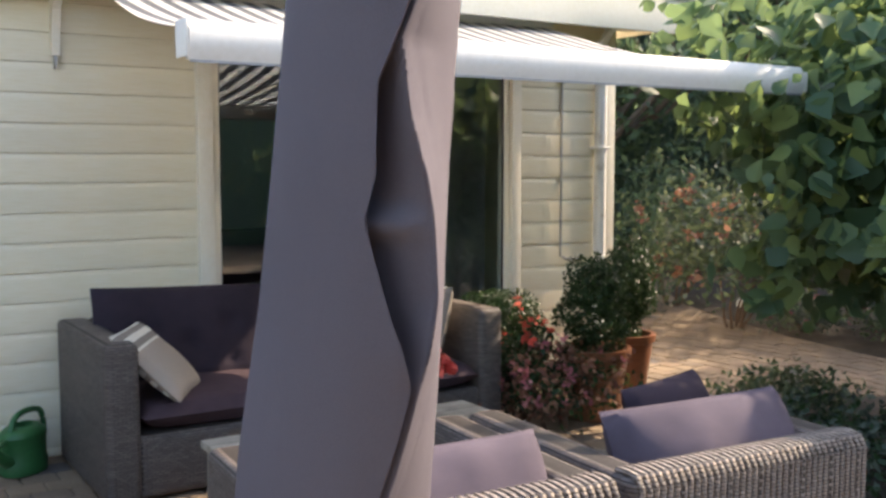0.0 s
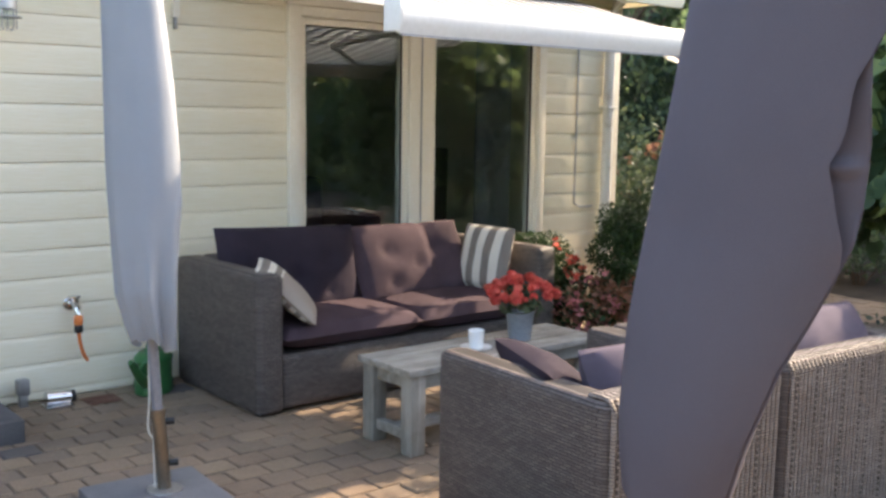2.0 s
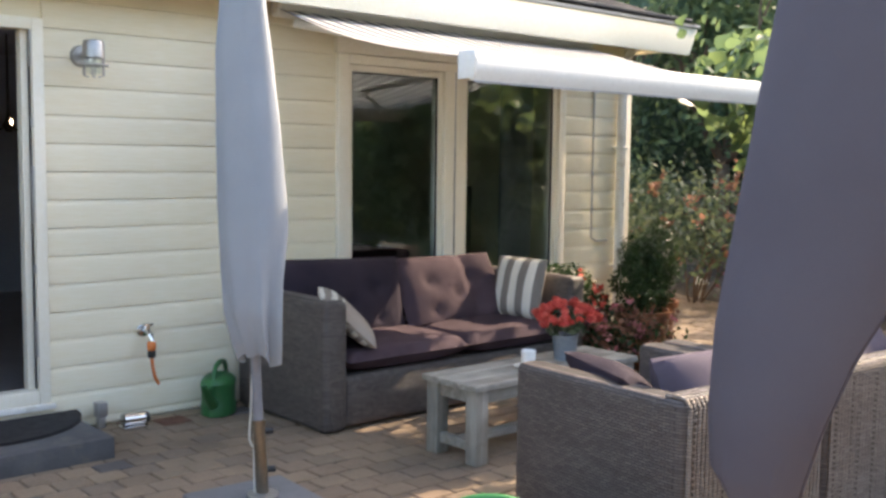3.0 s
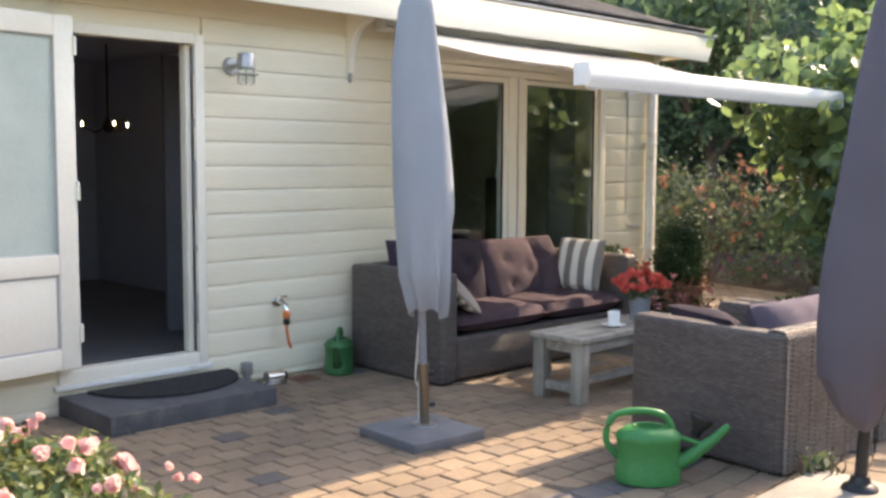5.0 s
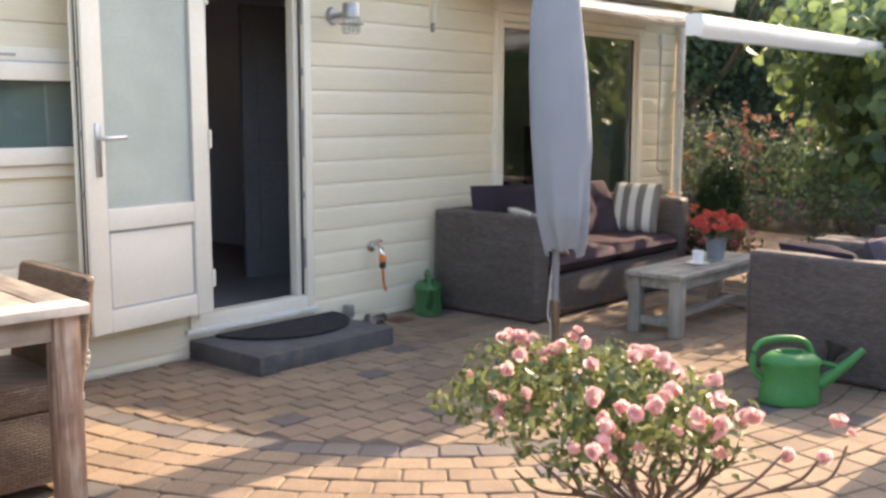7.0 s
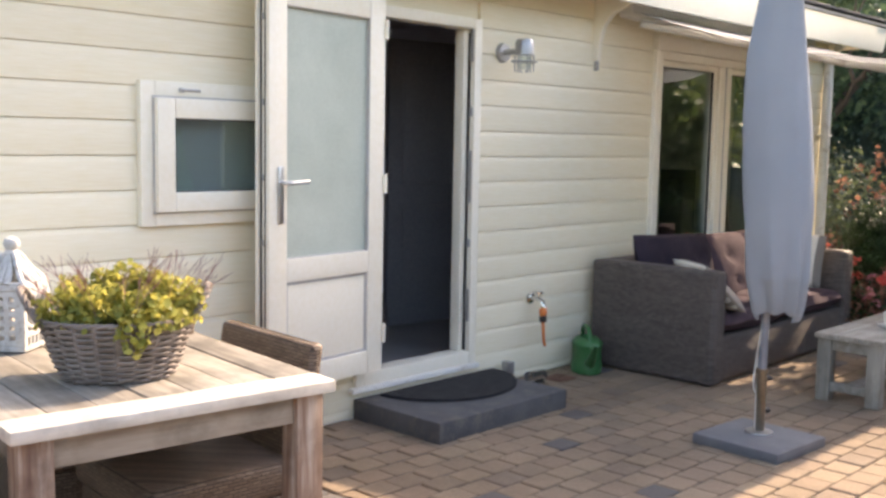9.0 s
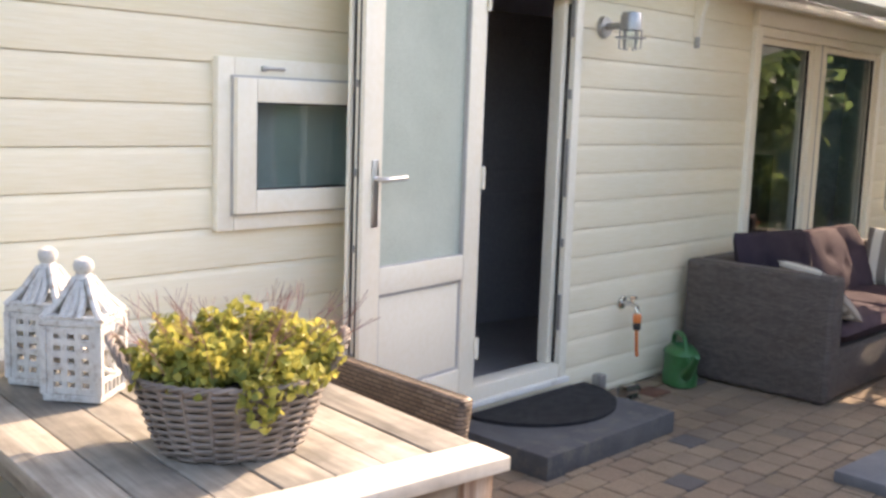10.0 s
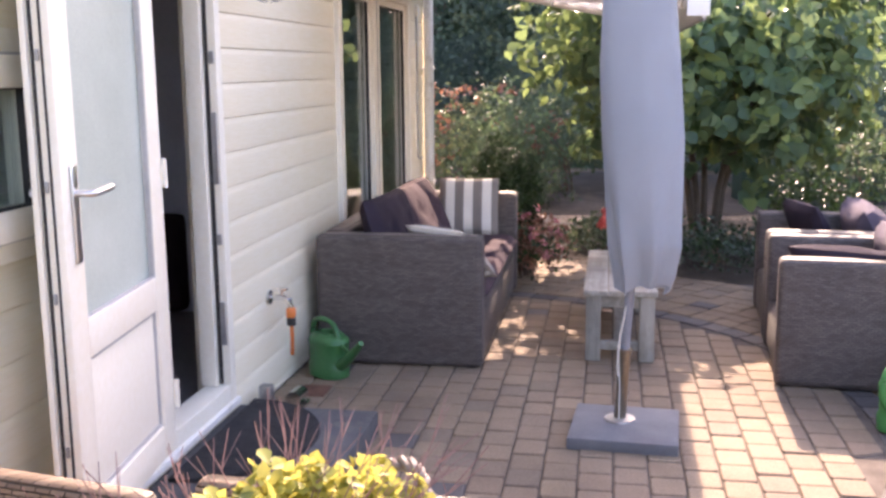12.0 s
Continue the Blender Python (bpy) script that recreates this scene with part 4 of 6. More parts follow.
def sofa():
    s = thing("rattan_sofa", "grey-brown woven rattan two-seat garden sofa", "sofa", (1.565, 4.74, 0))
    L, D, H = 2.10, 0.91, 0.715
    part("base", shell(B(), 0.14, 0.012, 0.015, L - 0.14, D - 0.012, 0.30), RATTAN, s)
    part("armrest", shell(B(), 0, 0, 0.005, 0.15, D, H), RATTAN, s)
    part("armrest", shell(B(), L - 0.15, 0, 0.005, L, D, H), RATTAN, s)
    part("backrest", shell(B(), 0.148, D - 0.14, 0.3, L - 0.148, D - 0.002, H), RATTAN, s)
    for x in (0.05, L - 0.05):
        for y in (0.06, D - 0.06):
            part("foot", bx(x - 0.025, y - 0.025, -0.001, x + 0.025, y + 0.025, 0.02), BLACK_PLASTIC, s)
    tufts = [(-0.22, 0.05), (0.22, 0.05), (-0.22, -0.14), (0.22, -0.14), (0.0, -0.045)]
    for k, x in enumerate((0.605, 1.495)):
        solo("seat_cushion", cushion(0.885, 0.74, 0.15, 0.14, (), 3 + k), PURPLE, "purple-grey seat cushion on the rattan sofa", "cushion", (1.565 + x, 4.74 + 0.36, 0.30), group="sofa seat cushions")
    # both are one cloth; the left one's shade is in its darker colour
    for k, (x, lean, turn, mat, lab) in enumerate(((0.58, 74, 0, DARK_AND_SHADED_PURPLE, "buttoned back cushion on the sofa, shade put into its cloth"), (1.45, 63, 2, PURPLE, "purple-grey buttoned back cushion leaning on the sofa"))):
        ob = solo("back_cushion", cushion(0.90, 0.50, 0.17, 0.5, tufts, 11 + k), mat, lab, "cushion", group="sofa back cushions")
        if k:
            for v in ob.data.vertices:
                q = max(0, v.co.x - 0.14)
                v.co.z += 0.22 * q - 0.035 * math.exp(-((v.co.x - 0.14) / 0.035) ** 2) * (v.co.z > 0.085)
                v.co.x -= 0.20 * q
                v.co.y -= 0.10 * q * (v.co.y > 0)
        ob.matrix_basis = pose(1.535 + x, 5.335, (0.63, 0.615)[k], lean, 0, turn) @ pose(0, 0, -0.085, 0, 0, (-2, 0)[k])
    p = solo("striped_pillow", cushion(0.42, 0.40, 0.13, 0.8, (), 21, 0.02), STRIPED, "taupe and cream striped pillow against the sofa arm", "pillow")
    p.matrix_basis = pose(3.36, 5.06, 0.635, 76, 0, -87) @ pose(0, 0, -0.06)
    p = solo("striped_pillow", cushion(0.42, 0.42, 0.13, 0.8, (), 22, 0.02), STRIPED_EDGE, "beige pillow with a striped edge inside the sofa arm", "pillow")
    p.matrix_basis = pose(1.85, 4.95, 0.585, 44, 0, 58) @ pose(0, 0, -0.06)


sofa()


def armchair(x, w, lab):
    s = thing("rattan_armchair", lab, "armchair", (x, 2.372 - 0.073 * (x - 1.405), 0), -4.2, group="rattan armchairs")
    D, H = 0.88, 0.66
    part("base", shell(B(), 0.11, 0.10, 0.02, w - 0.11, D - 0.01, 0.28), RATTAN, s)
    part("armrest", shell(B(), 0, 0.03, 0.005, 0.125, D, H - 0.005), RATTAN, s)
    part("armrest", shell(B(), w - 0.125, 0.03, 0.005, w, D, H - 0.005), RATTAN, s)
    part("backrest", shell(B(), 0.005, 0.012, 0.006, w - 0.005, 0.135, H - 0.004), RATTAN, s)
    part("woven_ribs", ribs(B(), 0.02, w - 0.02, 0.012, 0.01, H - 0.004), RATTAN_SUNLIT, s, "wrapped strands over the back, sunlight put into their colour")
    for a in (0.05, w - 0.05):
        for y in (0.06, D - 0.06):
            part("foot", bx(a - 0.025, y - 0.025, -0.001, a + 0.025, y + 0.025, 0.02), BLACK_PLASTIC, s)
    solo("seat_cushion", cushion(w - 0.25, 0.70, 0.15, 0.25, (), 31), DARK_AND_SHADED_PURPLE, "dark seat cushion in the rattan armchair", "cushion", (x + w / 2 + 0.04, 2.85 - 0.073 * (x + w / 2 - 1.405), 0.28), -4.2, group="armchair seat cushions")


armchair(1.405, 0.865, "grey-brown rattan armchair with its back to the garden")
armchair(2.29, 0.93, "grey-brown rattan armchair beside another armchair")
for pos, rot, size, puff, mat, lab in (
        ((2.81, 2.53, 0.605), (62, 0, -4), (0.72, 0.34, 0.25), 0.75, LILAC, "lilac-grey cushion leaning over the armchair back"),
        ((3.00, 2.82, 0.555), (64, 0, 14), (0.48, 0.42, 0.16), 0.8, DARK_AND_SHADED_PURPLE, "dark purple cushion standing in the armchair"),
        ((1.88, 2.56, 0.595), (64, 0, -4), (0.62, 0.34, 0.23), 0.7, LILAC, "lilac-grey cushion leaning on the armchair back"),
        ((1.70, 2.88, 0.565), (40, 0, 66), (0.54, 0.36, 0.17), 0.9, DARK_AND_SHADED_PURPLE, "dark purple cushion lying against the armchair arm")):
    ob = solo("cushion", cushion(*size, puff, (), len(lab)), mat, lab, "cushion")
    ob.matrix_basis = pose(*pos, *rot) @ pose(0, 0, -size[2] / 2)


def coffee_table():
    t = thing("coffee_table", "low grey weathered wooden coffee table", "table", (1.79, 3.815, 0))
    L, D, H = 1.25, 0.40, 0.40
    for k in range(3):
        y = k * D / 3
        part("plank", bx(0, y + 0.002, H - 0.032, L, y + D / 3 - 0.002, H, 0.005), TABLE_GREY, t)
    for x in (0.02, L - 0.10):
        for y in (0.015, D - 0.095):
            part("leg", bx(x, y, 0, x + 0.08, y + 0.08, H - 0.033, 0.006), TABLE_LEG, t)
        part("stretcher", bx(x + 0.02, 0.096, 0.06, x + 0.06, D - 0.096, 0.11, 0.004), TABLE_GREY, t)
        part("apron", bx(x + 0.02, 0.096, H - 0.10, x + 0.06, D - 0.096, H - 0.034, 0.004), TABLE_GREY, t)
    for y in (0.03, D - 0.07):
        part("apron", bx(0.101, y, H - 0.10, L - 0.101, y + 0.04, H - 0.034, 0.004), TABLE_GREY, t)
    part("stretcher", bx(0.081, D / 2 - 0.03, 0.065, L - 0.081, D / 2 + 0.03, 0.105, 0.004), TABLE_GREY, t)


coffee_table()


def mug(x, y, z):
    m = thing("mug", "white porcelain coffee mug on a saucer", "mug", (x, y, z), 30)
    part("saucer", lathe(B(), [(0.04, 0.0), (0.075, 0.010), (0.078, 0.013), (0.045, 0.007), (0.0405, 0.006)], n=28), PORCELAIN, m)
    part("cup", lathe(B(), [(0.030, 0.008), (0.034, 0.012), (0.040, 0.092), (0.038, 0.094), (0.034, 0.09), (0.030, 0.02)], n=28), PORCELAIN, m)
    part("handle", tube(B(), [(0.036, 0, 0.078), (0.060, 0, 0.076), (0.067, 0, 0.055), (0.058, 0, 0.034), (0.035, 0, 0.030)], 0.005, 8), PORCELAIN, m)


mug(2.31, 3.97, 0.4005)


def watering_can(x, y, turn, mat, lab, scale=1.0):
    c = thing("watering_can", lab, "watering can", (x, y, 0), turn)
    c.scale = (scale,) * 3
    part("body", lathe(B(), [(0.10, 0.0), (0.115, 0.008), (0.118, 0.06), (0.110, 0.075), (0.112, 0.17), (0.118, 0.185), (0.112, 0.20), (0.085, 0.222), (0.06, 0.226), (0.057, 0.232), (0.048, 0.230), (0.046, 0.20)], n=32, sx=1.12, sy=0.82), mat, c)
    part("spout", tube(B(), [(0.10, 0, 0.07), (0.17, 0, 0.11), (0.25, 0, 0.175), (0.315, 0, 0.235)], 0.034, 12, 0.42), mat, c)
    part("spout_brace", tube(B(), [(0.115, 0, 0.185), (0.17, 0, 0.17), (0.215, 0, 0.155)], 0.010, 8), mat, c)
    part("handle", tube(B(), smooth_line([(-0.118, 0, 0.10), (-0.165, 0, 0.16), (-0.16, 0, 0.23), (-0.125, 0, 0.272), (-0.03, 0, 0.288), (0.06, 0, 0.270), (0.10, 0, 0.20)]), 0.014, 10), mat, c)
    # black disc paints the shade inside the can's neck
    part("hole_shade_disc", lathe(B(), [(0.045, 0.204), (0.045, 0.206)], n=20), BLACK_PLASTIC, c, "black disc giving the filling hole its shade")
    return c


can = watering_can(0.93, 2.77, -48, GREEN, "bright green plastic watering can on the paving", 1.12)
part("sprinkler_rose", lathe(B(), [(0.018, 0), (0.022, 0.03), (0.045, 0.065), (0.045, 0.075), (0.01, 0.08)], (0, 0, 0), 16, m=pose(0.19, 0.05, 0.175, 0, 20, 0) @ Matrix.Scale(1.15, 4)), BLACK_PLASTIC, can, "black sprinkler head tucked beside the spout")
watering_can(1.37, 5.53, 226, DARK_GREEN, "dark green watering can by the wall and sofa", 1.02)


# ---------------------------------------------------------------- parasols
def smoothstep(t):
    t = min(1, max(0, t))
    return t * t * (3 - 2 * t)


def parasol_light():
    u = thing("parasol", "closed blue-grey parasol in a square concrete foot", "parasol", (0.72, 4.02, 0), group="closed parasols")
    part("base", box(B(), -0.232, -0.232, -0.005, 0.232, 0.232, 0.05, 0.010, m=pose(-0.022, -0.022, 0, 0, 0, -4)), SLAB, u)
    part("base_plate", lathe(B(), [(0.07, 0.051), (0.068, 0.058), (0.03, 0.062)], (0.02, 0.0, 0), 20), DULL_STEEL, u)
    sock = part("socket_tube", tube(B(), [(0.02, 0.0, 0.055), (-0.008, -0.014, 0.37)], 0.026, 18), BRASS, u)
    part("collar", tube(B(), [(-0.007, -0.0135, 0.36), (-0.009, -0.0145, 0.385)], 0.030, 18), BRASS, sock)
    for x, y, z in ((0.011, -0.004, 0.16), (-0.005, -0.012, 0.33)):
        part("knob", tube(B(), [(x + 0.024, y - 0.008, z), (x + 0.055, y - 0.02, z)], 0.014, 10), BLACK_PLASTIC, sock)
    part("pole", tube(B(), [(-0.008, -0.014, 0.375), (-0.035, -0.032, 0.70), (-0.075, -0.055, 1.3), (-0.10, -0.06, 2.32)], 0.0205, 16), POLE_GREY, u)
    # height, middle x and y, half widths across and along the folded cloth
    tab = [(0.665, -0.045, -0.085, 0.072, 0.114), (0.72, -0.058, -0.092, 0.081, 0.127), (0.85, -0.076, -0.091, 0.100, 0.151), (1.05, -0.071, -0.081, 0.115, 0.162),
           (1.30, -0.066, -0.068, 0.126, 0.171), (1.60, -0.069, -0.048, 0.117, 0.163), (1.90, -0.081, -0.035, 0.102, 0.142), (2.18, -0.095, -0.05, 0.076, 0.10), (2.32, -0.10, -0.06, 0.04, 0.045)]
    zs, n = np.linspace(0.665, 2.32, 120), 240
    rows = np.array([np.interp(zs, [q[0] for q in tab], [q[k] for q in tab]) for k in range(1, 5)]).T
    bm, rings = B(), []
    for z, (cx, cy, ra, rb) in zip(zs, rows):
        ring, low = [], 1 - smoothstep((z - 0.66) / 0.62)
        flap = radians(-62 + 16 * math.sin(2.1 * z))
        for k in range(n):
            e = 2 * math.pi * k / n - math.pi
            w = 1 + 0.035 * noise.noise(Vector((1.6 * math.cos(e), 1.6 * math.sin(e), z * 1.1 + 3)))
            w -= (0.020 + 0.30 * low ** 1.25) * abs(math.sin(3.5 * e + 0.5 + 0.5 * z)) ** 1.4 - 0.09 * low
            w -= 0.05 * low * (0.5 + 0.5 * math.sin(9 * e + 4 * z))
            d = e - flap
            if -0.9 < d <= 0:
                w += 0.045 * (1 + d / 0.9) ** 2
            elif 0 < d < 0.7:
                w -= 0.085 * (1 - d / 0.7) * min(1, d / 0.05) - 0.045 * (1 - min(1, d / 0.05))
            # a pointed corner of cloth tucked in half-way up
            tip = max(0, 1 - abs(e + 1.0) / 0.45) * max(0, 1 - abs(z - 1.20 + 0.25 * abs(e + 1.0)) / 0.10)
            w += 0.05 * tip
            ring.append(bm.verts.new((cx + ra * w * math.cos(e), cy + rb * w * math.sin(e), z + low ** 5 * (0.022 * math.sin(2 * e + 0.8) + 0.012 * math.sin(5 * e)))))
        rings.append(ring)
    for p, q in zip(rings, rings[1:]):
        for k in range(n):
            bm.faces.new((p[k], p[(k + 1) % n], q[(k + 1) % n], q[k]))
    bm.faces.new(rings[-1])
    part("cloth", bm, UMBRELLA_BLUE, u)
    part("top_cap", lathe(B(), [(0.045, 2.305), (0.04, 2.33), (0.018, 2.36), (0.012, 2.40)], (-0.10, -0.06, 0), 16), BLACK_PLASTIC, u)
    pts = [(-0.03, -0.05, 0.72), (-0.04, -0.02, 0.60), (-0.03, 0.01, 0.42), (-0.035, 0.015, 0.30), (-0.01, 0.01, 0.26), (0.0, 0.01, 0.34), (-0.015, 0.015, 0.40)]
    part("cord", tube(B(), smooth_line(pts), 0.004, 6), CORD, u, "thin pale cord")
    part("cord", tube(B(), [(-0.015, 0.01, 0.45), (-0.02, 0.005, 0.2), (-0.018, 0.005, 0.065)], 0.003, 6), CORD, u, "thin pale cord")


parasol_light()


def parasol_dark():
    u = thing("parasol", "closed plum-grey parasol on a pale concrete slab", "parasol", (1.28, 1.94, 0), group="closed parasols")
    part("base", bx(-0.40, -0.30, -0.005, 0.20, 0.30, 0.07, 0.018), SLAB_PALE, u)
    part("foot", lathe(B(), [(0.075, 0.071), (0.07, 0.085), (0.045, 0.10), (0.036, 0.13)], (0.03, 0.04, 0), 20), BLACK_PLASTIC, u)
    part("pole", tube(B(), [(0.03, 0.04, 0.10), (0.02, 0.02, 0.45), (-0.06, -0.08, 1.1), (-0.09, -0.17, 1.8), (-0.08, -0.22, 2.33)], 0.026, 16), BLACK_PLASTIC, u)
    # height, middle x and y, half length and half width of the folded cloth, its bearing
    tab = [(0.36, 0.035, 0.055, 0.070, 0.150, -74), (0.42, 0.020, 0.05, 0.105, 0.190, -75), (0.55, -0.027, 0.041, 0.160, 0.184, -80), (0.75, -0.066, -0.007, 0.203, 0.156, -85.5), (1.0, -0.085, -0.070, 0.254, 0.130, -90.7),
           (1.25, -0.096, -0.139, 0.293, 0.111, -97), (1.5, -0.096, -0.172, 0.305, 0.113, -104), (1.8, -0.084, -0.204, 0.325, 0.117, -110.5), (2.05, -0.075, -0.22, 0.30, 0.115, -113), (2.25, -0.075, -0.225, 0.19, 0.09, -113), (2.38, -0.08, -0.225, 0.06, 0.05, -113)]
    fold = [(0.36, -25), (0.70, -30), (0.95, -28), (1.20, -10), (1.30, -22), (1.42, -32), (1.48, -24), (1.59, -22), (1.75, 9), (1.95, 24), (2.4, 40)]
    ridge = [(0.36, -22), (0.70, -27), (0.95, -25), (1.12, -12), (1.20, -6), (1.32, 8), (1.42, 7.6), (1.48, 3), (1.55, -6), (1.64, -11), (1.75, 12), (1.95, 27), (2.4, 43)]
    zs, n = np.linspace(0.36, 2.38, 170), 300
    rows = np.array([np.interp(zs, [q[0] for q in tab], [q[k] for q in tab]) for k in range(1, 6)]).T
    fs = np.interp(zs, [q[0] for q in fold], [q[1] for q in fold])
    rs = np.interp(zs, [q[0] for q in ridge], [q[1] for q in ridge])
    span = np.concatenate([np.linspace(-math.pi, -1.0, 90, endpoint=False), np.linspace(-1.0, 1.0, 150, endpoint=False), np.linspace(1.0, math.pi, 60, endpoint=False)])
    bm, rings = B(), []
    for z, (cx, cy, ra, rb, ph), f, g in zip(zs, rows, fs, rs):
        ring, ph, f, g = [], radians(ph), radians(f), radians(g)
        hem = 1 - smoothstep((z - 0.36) / 0.35)
        gap = max(g - f, 0.03)
        deep = 0.20 * smoothstep(gap / 0.35) + 0.02
        pinch = 0.35 + 0.65 * smoothstep(abs(z - 1.415) / 0.03)
        for e0 in span:
            # the columns follow the fold's edge
            e = e0 + f * math.exp(-(e0 / 0.9) ** 2)
            d = e - f
            w = 1 + 0.022 * noise.noise(Vector((1.7 * math.cos(e), 1.7 * math.sin(e), z * 1.4 + 5)))
            w += 0.006 * noise.noise(Vector((5 * math.cos(e), 5 * math.sin(e), z * 4)))
            if -0.7 < d <= 0:
                w += 0.03 * (1 + d / 0.7) ** 2
            elif 0 < d <= 0.045:
                w += 0.03 - (0.03 + deep * pinch) * smoothstep(d / 0.045)
            elif 0.045 < d < gap + 0.045:
                w -= deep * pinch * (1 - ((d - 0.045) / gap) ** 1.3)
            elif gap + 0.045 <= d < 1.8:
                q = d - gap - 0.045
                w += 0.012 * math.sin(9 * q + 7 * z) * min(1, q / 0.2) * min(1, max(0, (1.8 - d) / 0.5))
                w -= 0.035 * max(0, 1 - abs((q - 0.32 - 0.25 * math.sin(6 * z)) / 0.12)) ** 2
            w -= 0.09 * hem * abs(math.sin(3.5 * e + 0.6)) ** 0.7
            x, y = ra * w * math.cos(e), rb * w * math.sin(e)
            end = radians(64)
            if g < e < end:
                # a flat face between the ridge and the back of the wrap
                q = (e - g) / (end - g)
                fx, fy = ra * (1.025 * math.cos(g) * (1 - q) + math.cos(end) * q), rb * (1.025 * math.sin(g) * (1 - q) + math.sin(end) * q)
                k = 0.85 * smoothstep(min(1, (e - g) / 0.10))
                x, y = x * (1 - k) + 1.015 * fx * k, y * (1 - k) + 1.015 * fy * k
            ring.append(bm.verts.new((cx + x * math.cos(ph) - y * math.sin(ph), cy + x * math.sin(ph) + y * math.cos(ph), z + 0.02 * hem * math.sin(2 * e))))
        rings.append(ring)
    for p, q in zip(rings, rings[1:]):
        for k in range(n):
            bm.faces.new((p[k], p[(k + 1) % n], q[(k + 1) % n], q[k]))
    bm.faces.new(rings[-1])
    part("cloth", bm, UMBRELLA_PLUM, u, angle=70)


parasol_dark()


# ---------------------------------------------------------------- dining corner
TABLE_AT, TABLE_TURN = (-2.03, 4.02), -6.5


def dining_table():
    t = thing("dining_table", "weathered teak garden table with breadboard ends", "table", (*TABLE_AT, 0), TABLE_TURN)
    W, L, H = 0.93, 1.62, 0.762
    part("end_board", bx(-W, 0, H - 0.036, 0, 0.125, H, 0.006), TEAK_PALE, t)
    part("end_board", bx(-W, L - 0.125, H - 0.036, 0, L, H, 0.006), TEAK_PALE, t)
    k = 7
    for i in range(k):
        a, b = -W + i * W / k, -W + (i + 1) * W / k
        part("plank", bx(a + 0.0025, 0.127, H - 0.034, b - 0.0025, L - 0.127, H - 0.001 - 0.0015 * (i % 3), 0.004), TEAK_Y, t)
    for x in (-0.115, -W + 0.025):
        for y in (0.03, L - 0.12):
            part("leg", bx(x, y, 0, x + 0.09, y + 0.09, H - 0.037, 0.008), TEAK_Z, t)
    for y in (0.05, L - 0.09):
        part("apron", bx(-W + 0.116, y, H - 0.125, -0.116, y + 0.03, H - 0.037, 0.004), TEAK_X, t)
    for x in (-W + 0.05, -0.08):
        part("apron", bx(x, 0.121, H - 0.125, x + 0.03, L - 0.121, H - 0.037, 0.004), TEAK_Y, t)


dining_table()


def tub_chair(x, y, turn, lab, top=0.81):
    """A rattan dining chair that faces its own +x; its back's outer face stands at x = 0."""
    c = thing("rattan_chair", lab, "chair", (x, y, 0), turn, group="rattan dining chairs")
    bm = B()
    box(bm, 0.0, -0.29, 0.30, 0.05, 0.29, top, 0.02, 3)
    for v in bm.verts:
        if v.co.z > 0.5:
            v.co.x -= 0.20 * (v.co.z - 0.45)
            v.co.z -= 0.35 * v.co.y ** 2
    part("backrest", bm, RATTAN_TAN, c)
    part("seat", bx(0.02, -0.28, 0.32, 0.54, 0.28, 0.43, 0.03, 3), RATTAN_TAN, c)
    part("skirt", bx(0.01, -0.275, 0.05, 0.52, 0.275, 0.325, 0.02), RATTAN_TAN, c)
    for a in (0.03, 0.47):
        for b in (-0.26, 0.22):
            part("leg", bx(a, b, 0, a + 0.04, b + 0.04, 0.06, 0.004), TEAK_Z, c)


tub_chair(-1.90, 4.59, 180 - 4, "tan rattan dining chair tucked under the table", 0.83)
tub_chair(-1.97, 5.20, 180 - 10, "tan rattan dining chair near the wall and table", 0.85)
tub_chair(-3.16, 4.16, -6, "tan rattan dining chair on the table's open side", 0.84)


